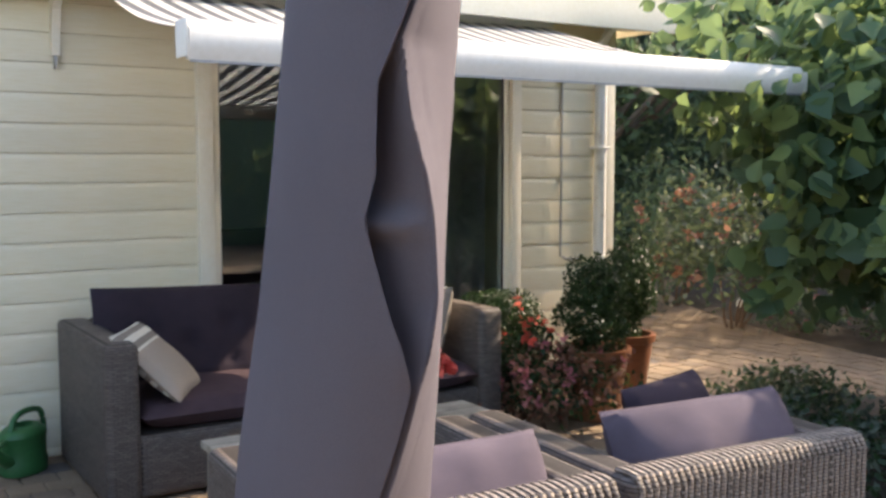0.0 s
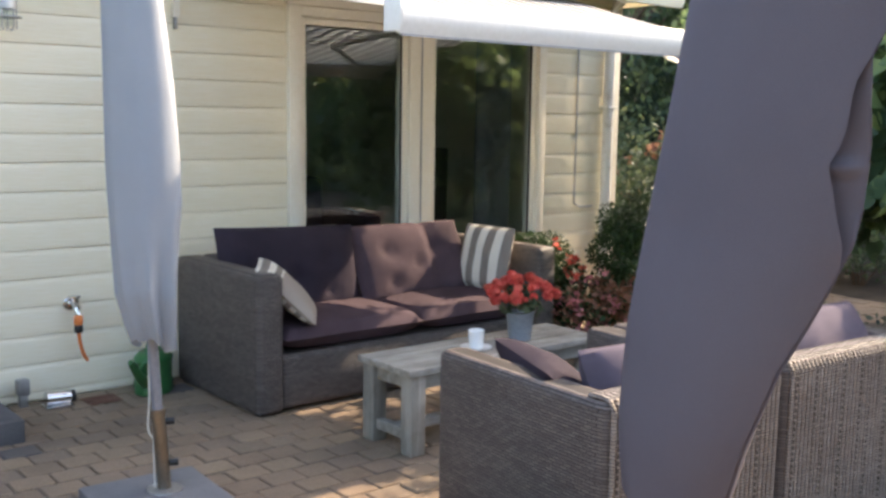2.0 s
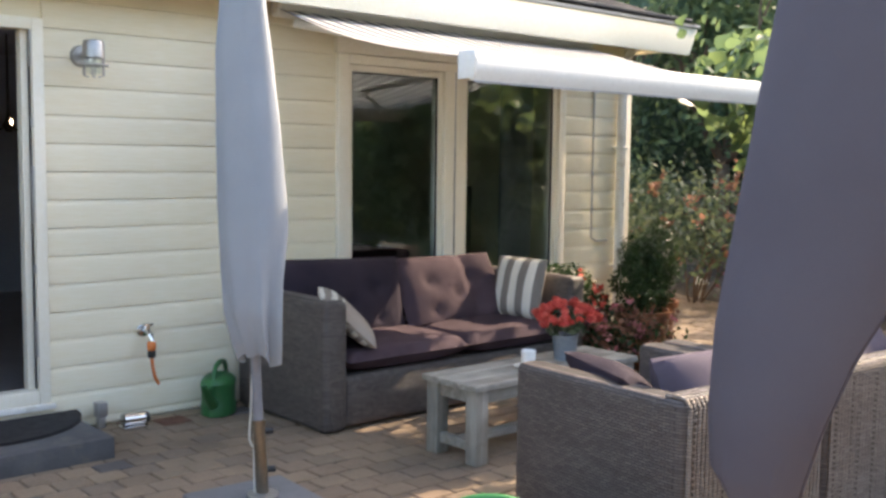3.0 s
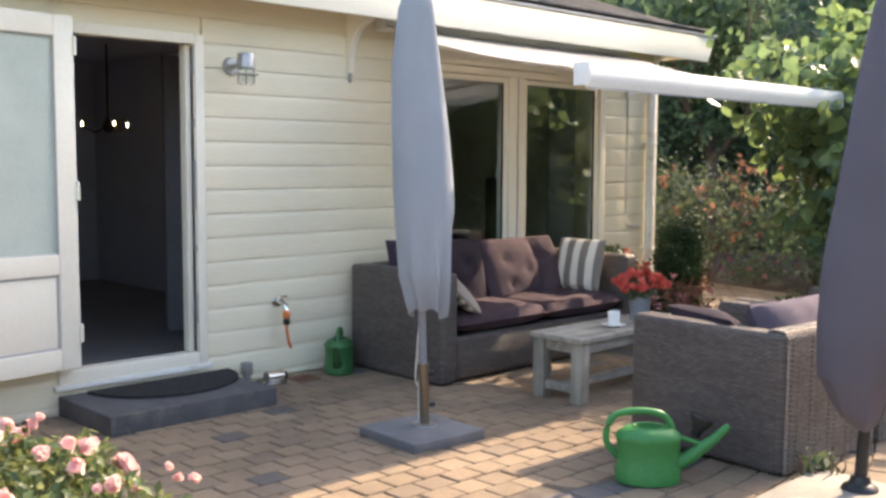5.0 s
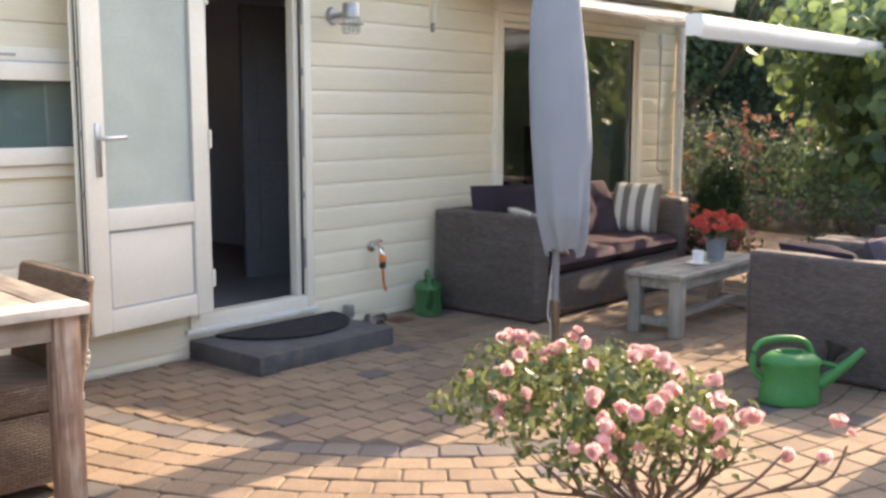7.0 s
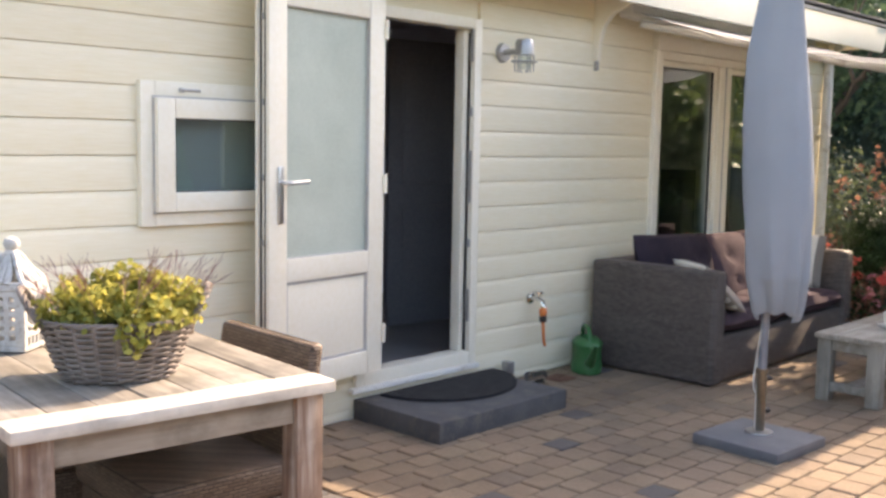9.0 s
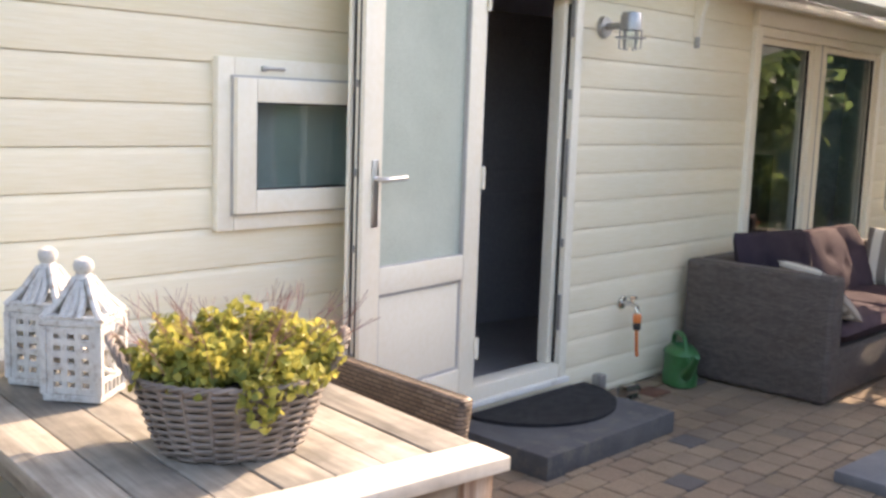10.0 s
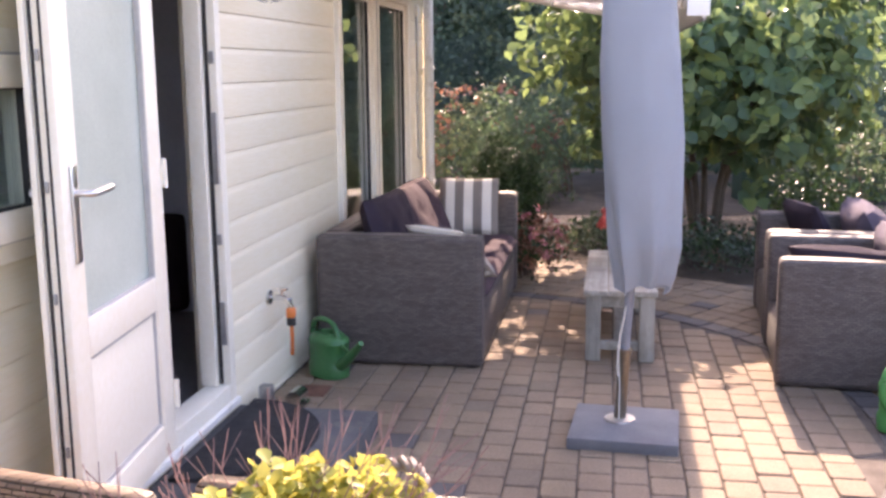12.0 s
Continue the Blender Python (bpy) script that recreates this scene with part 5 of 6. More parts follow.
def lantern(x, y, turn, h=1.0):
    """A pierced white ceramic lantern: a square body of lattice walls under a tent roof with a knob."""
    c = thing("lantern", "pierced white ceramic lantern with a tent-shaped lid", "lantern", (x, y, 0.7625), turn, group="white lanterns")
    w, H = 0.075, 0.20 * h

    def bar(name, x0, y0, z0, x1, y1, z1, m):
        bm = B()
        box(bm, x0, y0, z0, x1, y1, z1, 0.0015, 1, m)
        part(name, bm, IRON_WHITE, c)

    part("foot_rim", bx(-w - 0.004, -w - 0.004, 0, w + 0.004, w + 0.004, 0.02, 0.005), IRON_WHITE, c)
    part("upper_rim", bx(-w - 0.008, -w - 0.008, H, w + 0.008, w + 0.008, H + 0.018, 0.006), IRON_WHITE, c)
    for sx in (-1, 1):
        for sy in (-1, 1):
            part("corner_post", bx(sx * w - 0.009, sy * w - 0.009, 0.02, sx * w + 0.009, sy * w + 0.009, H, 0.003), IRON_WHITE, c)
    for k in range(4):
        m = Matrix.Rotation(math.pi / 2 * k, 4, "Z")
        if k % 2:
            for i in range(4):
                x = -w + 0.018 + i * (2 * w - 0.036) / 3
                bar("lattice_bar", x - 0.0095, -w - 0.005, 0.02, x + 0.0095, -w + 0.005, H, m)
            for i in range(6):
                z = 0.03 + i * (H - 0.04) / 5
                bar("lattice_bar", -w, -w - 0.004, z - 0.0095, w, -w + 0.004, z + 0.0095, m)
        else:
            for i in range(7):
                a = math.pi * (i + 0.5) / 7
                pts = [(0.0, -w - 0.002, 0.065)]
                for q in (0.35, 0.7, 1.0):
                    pts.append((math.cos(a + 0.5 * (q - 0.5) * (1 if i < 3 else -1)) * 0.075 * q, -w - 0.002, 0.065 + math.sin(a) * 0.125 * q))
                bm = tube(B(), [m @ Vector(p) for p in pts], 0.009, 6, 0.75)
                e = m @ Vector(pts[-1])
                bmesh.ops.create_icosphere(bm, subdivisions=1, radius=0.0125, matrix=Matrix.Translation(e))
                part("petal_scroll", bm, IRON_WHITE, c)
            for i in range(6):
                x = -w + 0.012 + i * (2 * w - 0.024) / 5
                bar("baluster", x - 0.005, -w - 0.004, 0.02, x + 0.005, -w + 0.004, 0.055, m)
            bar("rail", -w, -w - 0.005, 0.05, w, -w + 0.005, 0.066, m)
            bar("rail", -w, -w - 0.005, H - 0.018, w, -w + 0.005, H, m)
    lid = part("lid", lathe(B(), [(0.02, H + 0.105), (0.028, H + 0.115), (0.018, H + 0.128), (0.024, H + 0.136), (0.027, H + 0.150), (0.022, H + 0.164), (0.006, H + 0.172)], n=16), IRON_WHITE, c)
    for k in range(4):
        m = Matrix.Rotation(math.pi / 2 * k, 4, "Z")
        bm = B()
        e = w + 0.004
        tube(bm, [m @ Vector((e, -e, H + 0.016)), m @ Vector((e * 0.55, -e * 0.55, H + 0.062)), m @ Vector((0.016, -0.016, H + 0.118))], 0.011, 8, 0.8)
        for q in (-0.5, 0, 0.5):
            tube(bm, [m @ Vector((q * 0.6 * w, -e, H + 0.02)), m @ Vector((q * 0.5 * w, -e * 0.55, H + 0.064)), m @ Vector((0, -0.016, H + 0.115))], 0.012, 6, 0.7)
        box(bm, -e, -e - 0.002, H + 0.016, e, -e + 0.016, H + 0.030, 0.003, 1, m)
        part("roof_rib", bm, IRON_WHITE, lid)


lantern(-2.53, 5.085, 218)
lantern(-2.535, 5.28, 212, 1.02)


def basket(x, y):
    b = thing("wicker_basket", "grey willow basket with looped handles, filled with a plant", "basket", (x, y, 0.7625), -30)
    H, rb, rt = 0.175, 0.135, 0.19

    def rad(z):
        return rb + (rt - rb) * (z / H) ** 0.8

    n = 22
    part("liner", lathe(B(), [(0.02, 0.004), (rb - 0.012, 0.005), (rad(0.06) - 0.011, 0.06), (rad(0.12) - 0.011, 0.12), (rt - 0.011, H - 0.004)], n=28, sx=1.14, sy=0.92), SOIL, b, "dark inner lining")
    for row in range(20):
        z = 0.006 + row * (H - 0.010) / 19
        pts = []
        for k in range(n * 4):
            a = 2 * math.pi * k / (n * 4)
            r = rad(z) + 0.0065 * math.cos(n / 2 * a + math.pi * row)
            pts.append((1.14 * r * math.cos(a), 0.92 * r * math.sin(a), z))
        pts.append(pts[0])
        part("woven_rod", tube(B(), pts, 0.0042, 6), WICKER, b)
    for k in range(n):
        a = 2 * math.pi * (k + 0.5) / n
        part("stake", tube(B(), [(1.14 * rad(z) * math.cos(a), 0.92 * rad(z) * math.sin(a), z) for z in (0.0, 0.06, 0.12, H + 0.004)], 0.006, 6), WICKER, b)
    bm = B()
    for ph in (0, math.pi):
        pts = []
        for k in range(97):
            a = 2 * math.pi * k / 96
            r = rt + 0.005 * math.cos(20 * a + ph)
            pts.append((1.14 * r * math.cos(a), 0.92 * r * math.sin(a), H + 0.002 + 0.004 * math.sin(20 * a + ph)))
        tube(bm, pts, 0.005, 6)
    part("plaited_rim", bm, WICKER, b)
    for s in (-1, 1):
        bm = B()
        for ph in (0, 2.1, 4.2):
            pts = []
            for k in range(25):
                q = math.pi * k / 24
                c = Vector((s * (1.14 * rt - 0.004 + 0.052 * math.sin(q)), 0.062 * math.cos(q) * (1 + 0.15 * math.sin(q)), H + 0.0 + 0.088 * math.sin(q)))
                pts.append(c + Vector((0.007 * math.cos(7 * q + ph), 0.0, 0.007 * math.sin(7 * q + ph))))
            tube(bm, pts, 0.0056, 6)
        part("handle", bm, WICKER, b)
    part("soil", lathe(B(), [(0.17, H - 0.05), (0.185, H - 0.03), (0.01, H - 0.025)], n=24, sx=1.12, sy=0.9), SOIL, b)
    rng = np.random.default_rng(5)
    p, d = blob(rng, 6200, (0.015, 0.0, H + 0.012), (0.190, 0.180, 0.125), 9, 0.5, -0.2)
    plant = thing("basket_plant", "yellow-green leafy plant growing in the willow basket", "plant", (x, y, 0.7625), -30)
    leaf_object("leaves", leaf_mesh("leaves", p, d, 0.0205, LEAF_LIME, rng, "heart", droop=-0.35, wild=0.8), plant)
    p, d = blob(rng, 120, (0.05, -0.185, H - 0.02), (0.05, 0.025, 0.07), 3, 0.5)
    leaf_object("hanging_spray", leaf_mesh("leaves", p, d, 0.019, LEAF_LIME, rng, "heart", droop=0.3), plant)
    p, d = blob(rng, 140, (0.205, -0.05, H + 0.05), (0.05, 0.04, 0.05), 3, 0.6)
    leaf_object("side_spray", leaf_mesh("leaves", p, d, 0.018, LEAF_LIME, rng, "heart", droop=0.0), plant)
    bm = B()
    rnd = random.Random(8)
    for k in range(60):
        a, r = rnd.uniform(0, 6.28), rnd.uniform(0.02, 0.2)
        bx0 = Vector((1.1 * r * math.cos(a), 0.9 * r * math.sin(a), H + 0.03))
        out = Vector((math.cos(a) * rnd.uniform(0.3, 1.0), math.sin(a) * rnd.uniform(0.3, 1.0), rnd.uniform(0.5, 1.2))).normalized()
        ln = rnd.uniform(0.12, 0.20)
        mid = bx0 + out * ln * 0.6
        tube(bm, [bx0, mid, mid + out * ln * 0.4 + Vector((rnd.uniform(-.03, .03), rnd.uniform(-.03, .03), 0))], 0.0012, 4, 0.6)
        for _ in range(2):
            tube(bm, [mid, mid + (out + Vector((rnd.uniform(-.7, .7), rnd.uniform(-.7, .7), rnd.uniform(-.2, .5)))) * 0.05], 0.0009, 4, 0.6)
    part("dry_stalk", bm, TWIG_RED, plant, "fine reddish dry stalks")


basket(-2.47, 4.50)

pine = thing("stone_ornament", "grey stone pine cone ornament on a small foot", "ornament", (-1.37, 5.46, 0))
part("foot", lathe(B(), [(0.085, 0), (0.085, 0.03), (0.05, 0.05), (0.035, 0.075), (0.06, 0.10), (0.075, 0.11)], n=20), STONE_GREY, pine)
bm = lathe(B(), [(0.06, 0.11), (0.10, 0.16), (0.112, 0.21), (0.10, 0.27), (0.065, 0.33), (0.03, 0.37), (0.008, 0.385)], n=24)
for k in range(90):
    z, a = 0.13 + 0.24 * k / 90, 2.4 * k
    r = float(np.interp(z, [0.11, 0.16, 0.21, 0.27, 0.33, 0.38], [0.06, 0.10, 0.112, 0.10, 0.065, 0.01]))
    bmesh.ops.create_icosphere(bm, subdivisions=1, radius=0.016, matrix=Matrix.Translation((r * math.cos(a), r * math.sin(a), z)))
part("cone", bm, STONE_GREY, pine)


drain = thing("drain_cover", "small rusty iron drain cover in the paving", "drain", (1.08, 5.53, 0.003))
part("frame", frame_bars(B(), -0.085, 0.085, 0, 0.004, -0.075, 0.075, 0.002, 0), RUST, drain)
for k in range(7):
    part("bar", bx(-0.08, -0.068 + k * 0.02, 0, 0.08, -0.056 + k * 0.02, 0.006, 0.002), RUST, drain)


# ---------------------------------------------------------------- plants
def stick(bm, rnd, p, d, length, r, depth):
    """A branch that bends and forks."""
    pts, q, dd = [Vector(p)], Vector(p), Vector(d).normalized()
    for _ in range(4):
        dd = (dd + Vector((rnd.uniform(-.25, .25), rnd.uniform(-.25, .25), rnd.uniform(-.05, .22)))).normalized()
        q = q + dd * length / 4
        pts.append(q.copy())
    tube(bm, pts, r, 6, 0.55)
    ends = [q]
    if depth:
        for _ in range(2 + (rnd.random() < 0.4)):
            ends += stick(bm, rnd, pts[rnd.choice((2, 3, 4))], dd + Vector((rnd.uniform(-.8, .8), rnd.uniform(-.8, .8), rnd.uniform(-.2, .5))), length * 0.62, r * 0.55, depth - 1)
    return ends


def bloom_mesh(name, mat, seed, r=0.03, petals=26):
    rng = np.random.default_rng(seed)
    d = rng.normal(size=(petals, 3))
    d[:, 2] = np.abs(d[:, 2]) * 0.8 + 0.05
    d /= np.linalg.norm(d, axis=1, keepdims=True)
    return leaf_mesh(name, d * r * rng.uniform(0.35, 0.85, (petals, 1)), d, r * 1.15, mat, rng, "heart", -0.3, 0.25)


def rose_bush():
    at = Vector((-2.14, 1.80, 0))
    r = thing("rose_bush", "pink flowering standard rose on a short bare stem", "rose bush", at)
    rnd, rng = random.Random(4), np.random.default_rng(4)
    bm = B()
    tube(bm, [(0, 0, -0.02), (0.01, 0.0, 0.25), (0.0, 0.01, 0.655)], 0.022, 10, 0.9)
    bmesh.ops.create_icosphere(bm, subdivisions=2, radius=0.034, matrix=Matrix.Translation((0, 0.01, 0.655)))
    part("stem", bm, BARK, r)
    ends = []
    for k in range(17):
        a, bm = 2 * math.pi * k / 17 + rnd.uniform(-.2, .2), B()
        ends += stick(bm, rnd, (0, 0.01, 0.655), (math.cos(a) - 0.12, math.sin(a) + 0.25, rnd.uniform(0.15, 1.0)), rnd.uniform(0.10, 0.17), 0.0056, 2)
        part("branch", bm, TWIG, r)
    long_shoots = [[(0.0, 0.0, 0.655), (0.06, -0.07, 0.672), (0.14, -0.155, 0.70), (0.21, -0.235, 0.72), (0.235, -0.262, 0.79)], [(0.14, -0.155, 0.70), (0.18, -0.20, 0.725), (0.195, -0.225, 0.765)],
                   [(0.06, -0.07, 0.672), (0.10, -0.13, 0.715), (0.145, -0.175, 0.775)], [(0.0, 0.0, 0.655), (-0.07, 0.09, 0.688), (-0.14, 0.17, 0.70), (-0.17, 0.21, 0.74)], [(0.0, 0.0, 0.655), (-0.11, 0.02, 0.69), (-0.19, 0.07, 0.74)]]
    for pts in long_shoots:
        part("branch", tube(B(), smooth_line([Vector(p) for p in pts]), 0.0044, 6, 0.5), TWIG, r)
    # dense towards the back, open with bare twigs in front
    p1, d1 = blob(rng, 4200, (-0.045, 0.13, 0.862), (0.22, 0.27, 0.09), 6, 0.6, -0.45)
    keep = rng.uniform(size=len(p1)) < np.clip(0.95 - 2.6 * (0.65 * p1[:, 0] - 0.75 * p1[:, 1] + 0.02), 0.16, 1.0)
    p1, d1 = p1[keep], d1[keep]
    e = np.array([list(v) for v in ends for _ in range(5)])
    e = e[e[:, 2] > 0.75]
    e = e + rng.normal(scale=0.02, size=e.shape)
    p, d = np.vstack([p1, e]), np.vstack([d1, np.tile([0, 0, 1.0], (len(e), 1))])
    leaf_object("leaves", leaf_mesh("leaves", p, d, 0.024, LEAF_ROSE, rng, droop=0.2), r)
    meshes = [bloom_mesh("bloom", PETAL_PINK, 50 + k, s) for k, s in enumerate((0.0145, 0.0115, 0.0165, 0.0095))]
    heads, _ = blob(rng, 92, (-0.04, 0.11, 0.862), (0.215, 0.265, 0.100), 6, 0.15, -0.25)
    q = np.vstack([heads, heads[::2] + rng.normal(scale=0.020, size=(len(heads[::2]), 3)), heads[::3] + rng.normal(scale=0.024, size=(len(heads[::3]), 3))])
    for tip in ((0.238, -0.265, 0.80), (0.198, -0.228, 0.775), (0.147, -0.178, 0.785)):
        q = np.vstack([q, np.array(tip) + rng.normal(scale=0.012, size=(2, 3))])
    for k, c in enumerate(q):
        ob = leaf_object("bloom", meshes[k % 4], r)
        ob.matrix_basis = pose(*c, rnd.uniform(-50, 50), rnd.uniform(-50, 50), rnd.uniform(0, 360))


rose_bush()


def flower_pot():
    f = thing("flower_pot", "blue-grey zinc pot of coral-red flowers on the coffee table", "flower pot", (2.63, 4.0, 0.4005))
    part("pot", lathe(B(), [(0.052, 0), (0.056, 0.003), (0.070, 0.13), (0.074, 0.134), (0.074, 0.142), (0.068, 0.142), (0.064, 0.12)], n=28), ZINC_POT, f)
    part("soil", lathe(B(), [(0.06, 0.11), (0.064, 0.121), (0.01, 0.124)], n=20), SOIL, f)
    rng = np.random.default_rng(12)
    p, d = blob(rng, 260, (0, 0, 0.19), (0.12, 0.12, 0.075), 4, 0.6, -0.6)
    leaf_object("leaves", leaf_mesh("leaves", p, d, 0.045, LEAF_SHRUB, rng, droop=0.3), f)
    meshes = [bloom_mesh("bloom", PETAL_RED, 70 + k, s, 18) for k, s in enumerate((0.026, 0.030))]
    q, _ = blob(rng, 95, (0, 0, 0.235), (0.165, 0.165, 0.085), 4, 0.2, -0.2)
    for k, c in enumerate(q):
        leaf_object("bloom", meshes[k % 2], f).matrix_basis = pose(*c, rng.uniform(-40, 40), rng.uniform(-40, 40), rng.uniform(0, 360))


flower_pot()


def potted_box(x, y, shape, seed, pot_mat, lab, pot_h=0.40, pot_r=0.17):
    b = thing("potted_shrub", lab, "potted plant", (x, y, 0))
    part("pot", lathe(B(), [(pot_r * 0.7, 0), (pot_r * 0.75, 0.01), (pot_r * 0.98, pot_h * 0.75), (pot_r, pot_h - 0.05), (pot_r * 1.1, pot_h - 0.045), (pot_r * 1.12, pot_h), (pot_r * 0.98, pot_h), (pot_r * 0.95, pot_h - 0.06)], n=32), pot_mat, b)
    part("soil", lathe(B(), [(pot_r * 0.9, pot_h - 0.07), (pot_r * 0.96, pot_h - 0.05), (0.01, pot_h - 0.04)], n=24), SOIL, b)
    rng = np.random.default_rng(seed)
    part("stem", tube(B(), [(0, 0, pot_h - 0.06), (0, 0, pot_h + 0.12)], 0.016, 8), BARK, b)
    p, d = blob(rng, 7500, (0, 0, pot_h + shape[2] * 0.8), shape, 6, 0.35)
    leaf_object("foliage", leaf_mesh("foliage", p, d, 0.024, LEAF_BOX, rng, wild=0.9), b)


potted_box(4.38, 4.81, (0.20, 0.20, 0.29), 21, TERRACOTTA, "clipped box cone in a brown glazed pot", 0.42, 0.19)
potted_box(4.86, 5.08, (0.19, 0.19, 0.31), 22, TERRACOTTA, "clipped box cone in a brown pot by the wall", 0.42, 0.18)
potted_box(4.02, 5.30, (0.27, 0.24, 0.23), 23, BLACK_PLASTIC, "round clipped box shrub in a dark pot", 0.33, 0.17)


def shrub(name, x, y, radii, seed, mats, count, size, lab, cat="shrub", z=None, flowers=None, low=-0.5, stems=7):
    """A shrub of stems and leaves, with blooms where given."""
    s = thing(name, lab, cat, (x, y, 0.0))
    rng, rnd = np.random.default_rng(seed), random.Random(seed)
    cz = radii[2] * 0.85 if z is None else z
    bm = B()
    for k in range(stems):
        a = rnd.uniform(0, 6.28)
        stick(bm, rnd, (0.05 * math.cos(a), 0.05 * math.sin(a), -0.03), (0.6 * math.cos(a), 0.6 * math.sin(a), 1.4), max(0.12, cz * 0.8), 0.009 + 0.006 * radii[2], 1)
    part("stem", bm, TWIG, s)
    for k, mat in enumerate(mats):
        p, d = blob(rng, count // len(mats), (rng.normal() * 0.1 * radii[0] * k, rng.normal() * 0.1 * radii[1] * k, cz), radii, 7, 0.65, low)
        p[:, 2] = np.maximum(p[:, 2], 0.02)
        leaf_object("foliage", leaf_mesh("foliage", p, d, size, mat, rng, wild=0.9), s)
    if flowers:
        mat, n, fs = flowers
        p, d = blob(rng, n, (0, 0, cz + 0.02), np.array(radii) * 1.03, 7, 0.15, -0.2)
        p = p[p[:, 2] > 0.04]
        rep = np.repeat(p, 9, 0) + rng.normal(scale=fs * 0.5, size=(len(p) * 9, 3))
        tagged(leaf_object("blossom", leaf_mesh("blossom", rep, np.tile([0, 0, 1.0], (len(rep), 1)), fs, mat, rng, "heart", -0.1), s), kind="stuff")
    return s


shrub("flowering_shrub", 4.02, 4.72, (0.42, 0.30, 0.27), 31, [LEAF_BOX, PETAL_RUST], 2600, 0.045, "dark leafy plant with dusky pink blooms beside the sofa", flowers=(PETAL_ROSE, 60, 0.028))
shrub("flowering_shrub", 3.95, 5.00, (0.30, 0.22, 0.34), 32, [LEAF_BOX], 1500, 0.045, "dark leafy plant with red blooms by the sofa", flowers=(PETAL_RED, 26, 0.036))


def tree(name, x, y, trunk_h, r0, crown, seed, mat, count, size, lab, shape="oval", stems=1, clumps=9, droop=0.35, low=-0.75):
    t = thing(name, lab, "tree", (x, y, -0.03))
    rng, rnd = np.random.default_rng(seed), random.Random(seed)
    bm = B()
    for k in range(stems):
        a = 2 * math.pi * k / stems + 0.4
        o = 0.10 * (stems > 1)
        top = Vector((2.2 * o * math.cos(a), 2.2 * o * math.sin(a), trunk_h))
        tube(bm, [(o * math.cos(a), o * math.sin(a), -0.05), (1.3 * o * math.cos(a) + 0.03, 1.3 * o * math.sin(a), trunk_h * 0.5), top], r0, 10, 0.7)
        for j in range(5):
            b = rnd.uniform(0, 6.28)
            stick(bm, rnd, top, (math.cos(b), math.sin(b), rnd.uniform(0.5, 1.3)), min(crown[0], crown[2]) * 0.75, r0 * 0.5, 2)
    part("trunk", bm, BARK, t)
    cz = trunk_h + crown[2] * 0.72
    ps, ds = [], []
    for k in range(clumps):
        d = rng.normal(size=3)
        d /= np.linalg.norm(d)
        f = rng.uniform(0.35, 0.75)
        c = np.array((0, 0, cz)) + d * np.array(crown) * f
        p, dd = blob(rng, count // clumps, c, np.array(crown) * rng.uniform(0.34, 0.52), 5, 0.55, low)
        ps.append(p)
        ds.append(dd)
    leaf_object("crown", leaf_mesh("crown", np.vstack(ps), np.vstack(ds), size, mat, rng, shape, droop), t)
    return t


def catalpa(x, y):
    t = thing("catalpa_tree", "round-headed catalpa with large heart-shaped leaves", "tree", (x, y, -0.03))
    rng, rnd = np.random.default_rng(77), random.Random(77)
    bm = B()
    for k in range(5):
        a = 2 * math.pi * k / 5
        top = Vector((0.28 * math.cos(a), 0.28 * math.sin(a), 0.95))
        tube(bm, [(0.09 * math.cos(a), 0.09 * math.sin(a), -0.05), (0.14 * math.cos(a), 0.16 * math.sin(a), 0.5), top], 0.035, 8, 0.7)
        for j in range(4):
            b = rnd.uniform(0, 6.28)
            stick(bm, rnd, top, (math.cos(b), math.sin(b), rnd.uniform(0.3, 1.1)), 0.8, 0.018, 1)
    part("trunk", bm, BARK, t)
    p1, d1 = blob(rng, 10000, (0, 0.02, 1.60), (1.24, 1.28, 0.94), 12, 0.34, -0.85)
    p2, d2 = blob(rng, 900, (0, 0, 1.50), (1.05, 1.10, 0.72), 6, 0.5, -0.9)
    p, d = np.vstack([p1, p2]), np.vstack([d1, d2])
    d = d * np.array((1, 1, 0.6)) + np.array((0, 0, 0.45))
    leaf_object("crown", leaf_mesh("crown", p, d, 0.108, LEAF_CATALPA, rng, "heart", 0.40, 0.70, 0.5), t)


catalpa(5.80, 3.22)


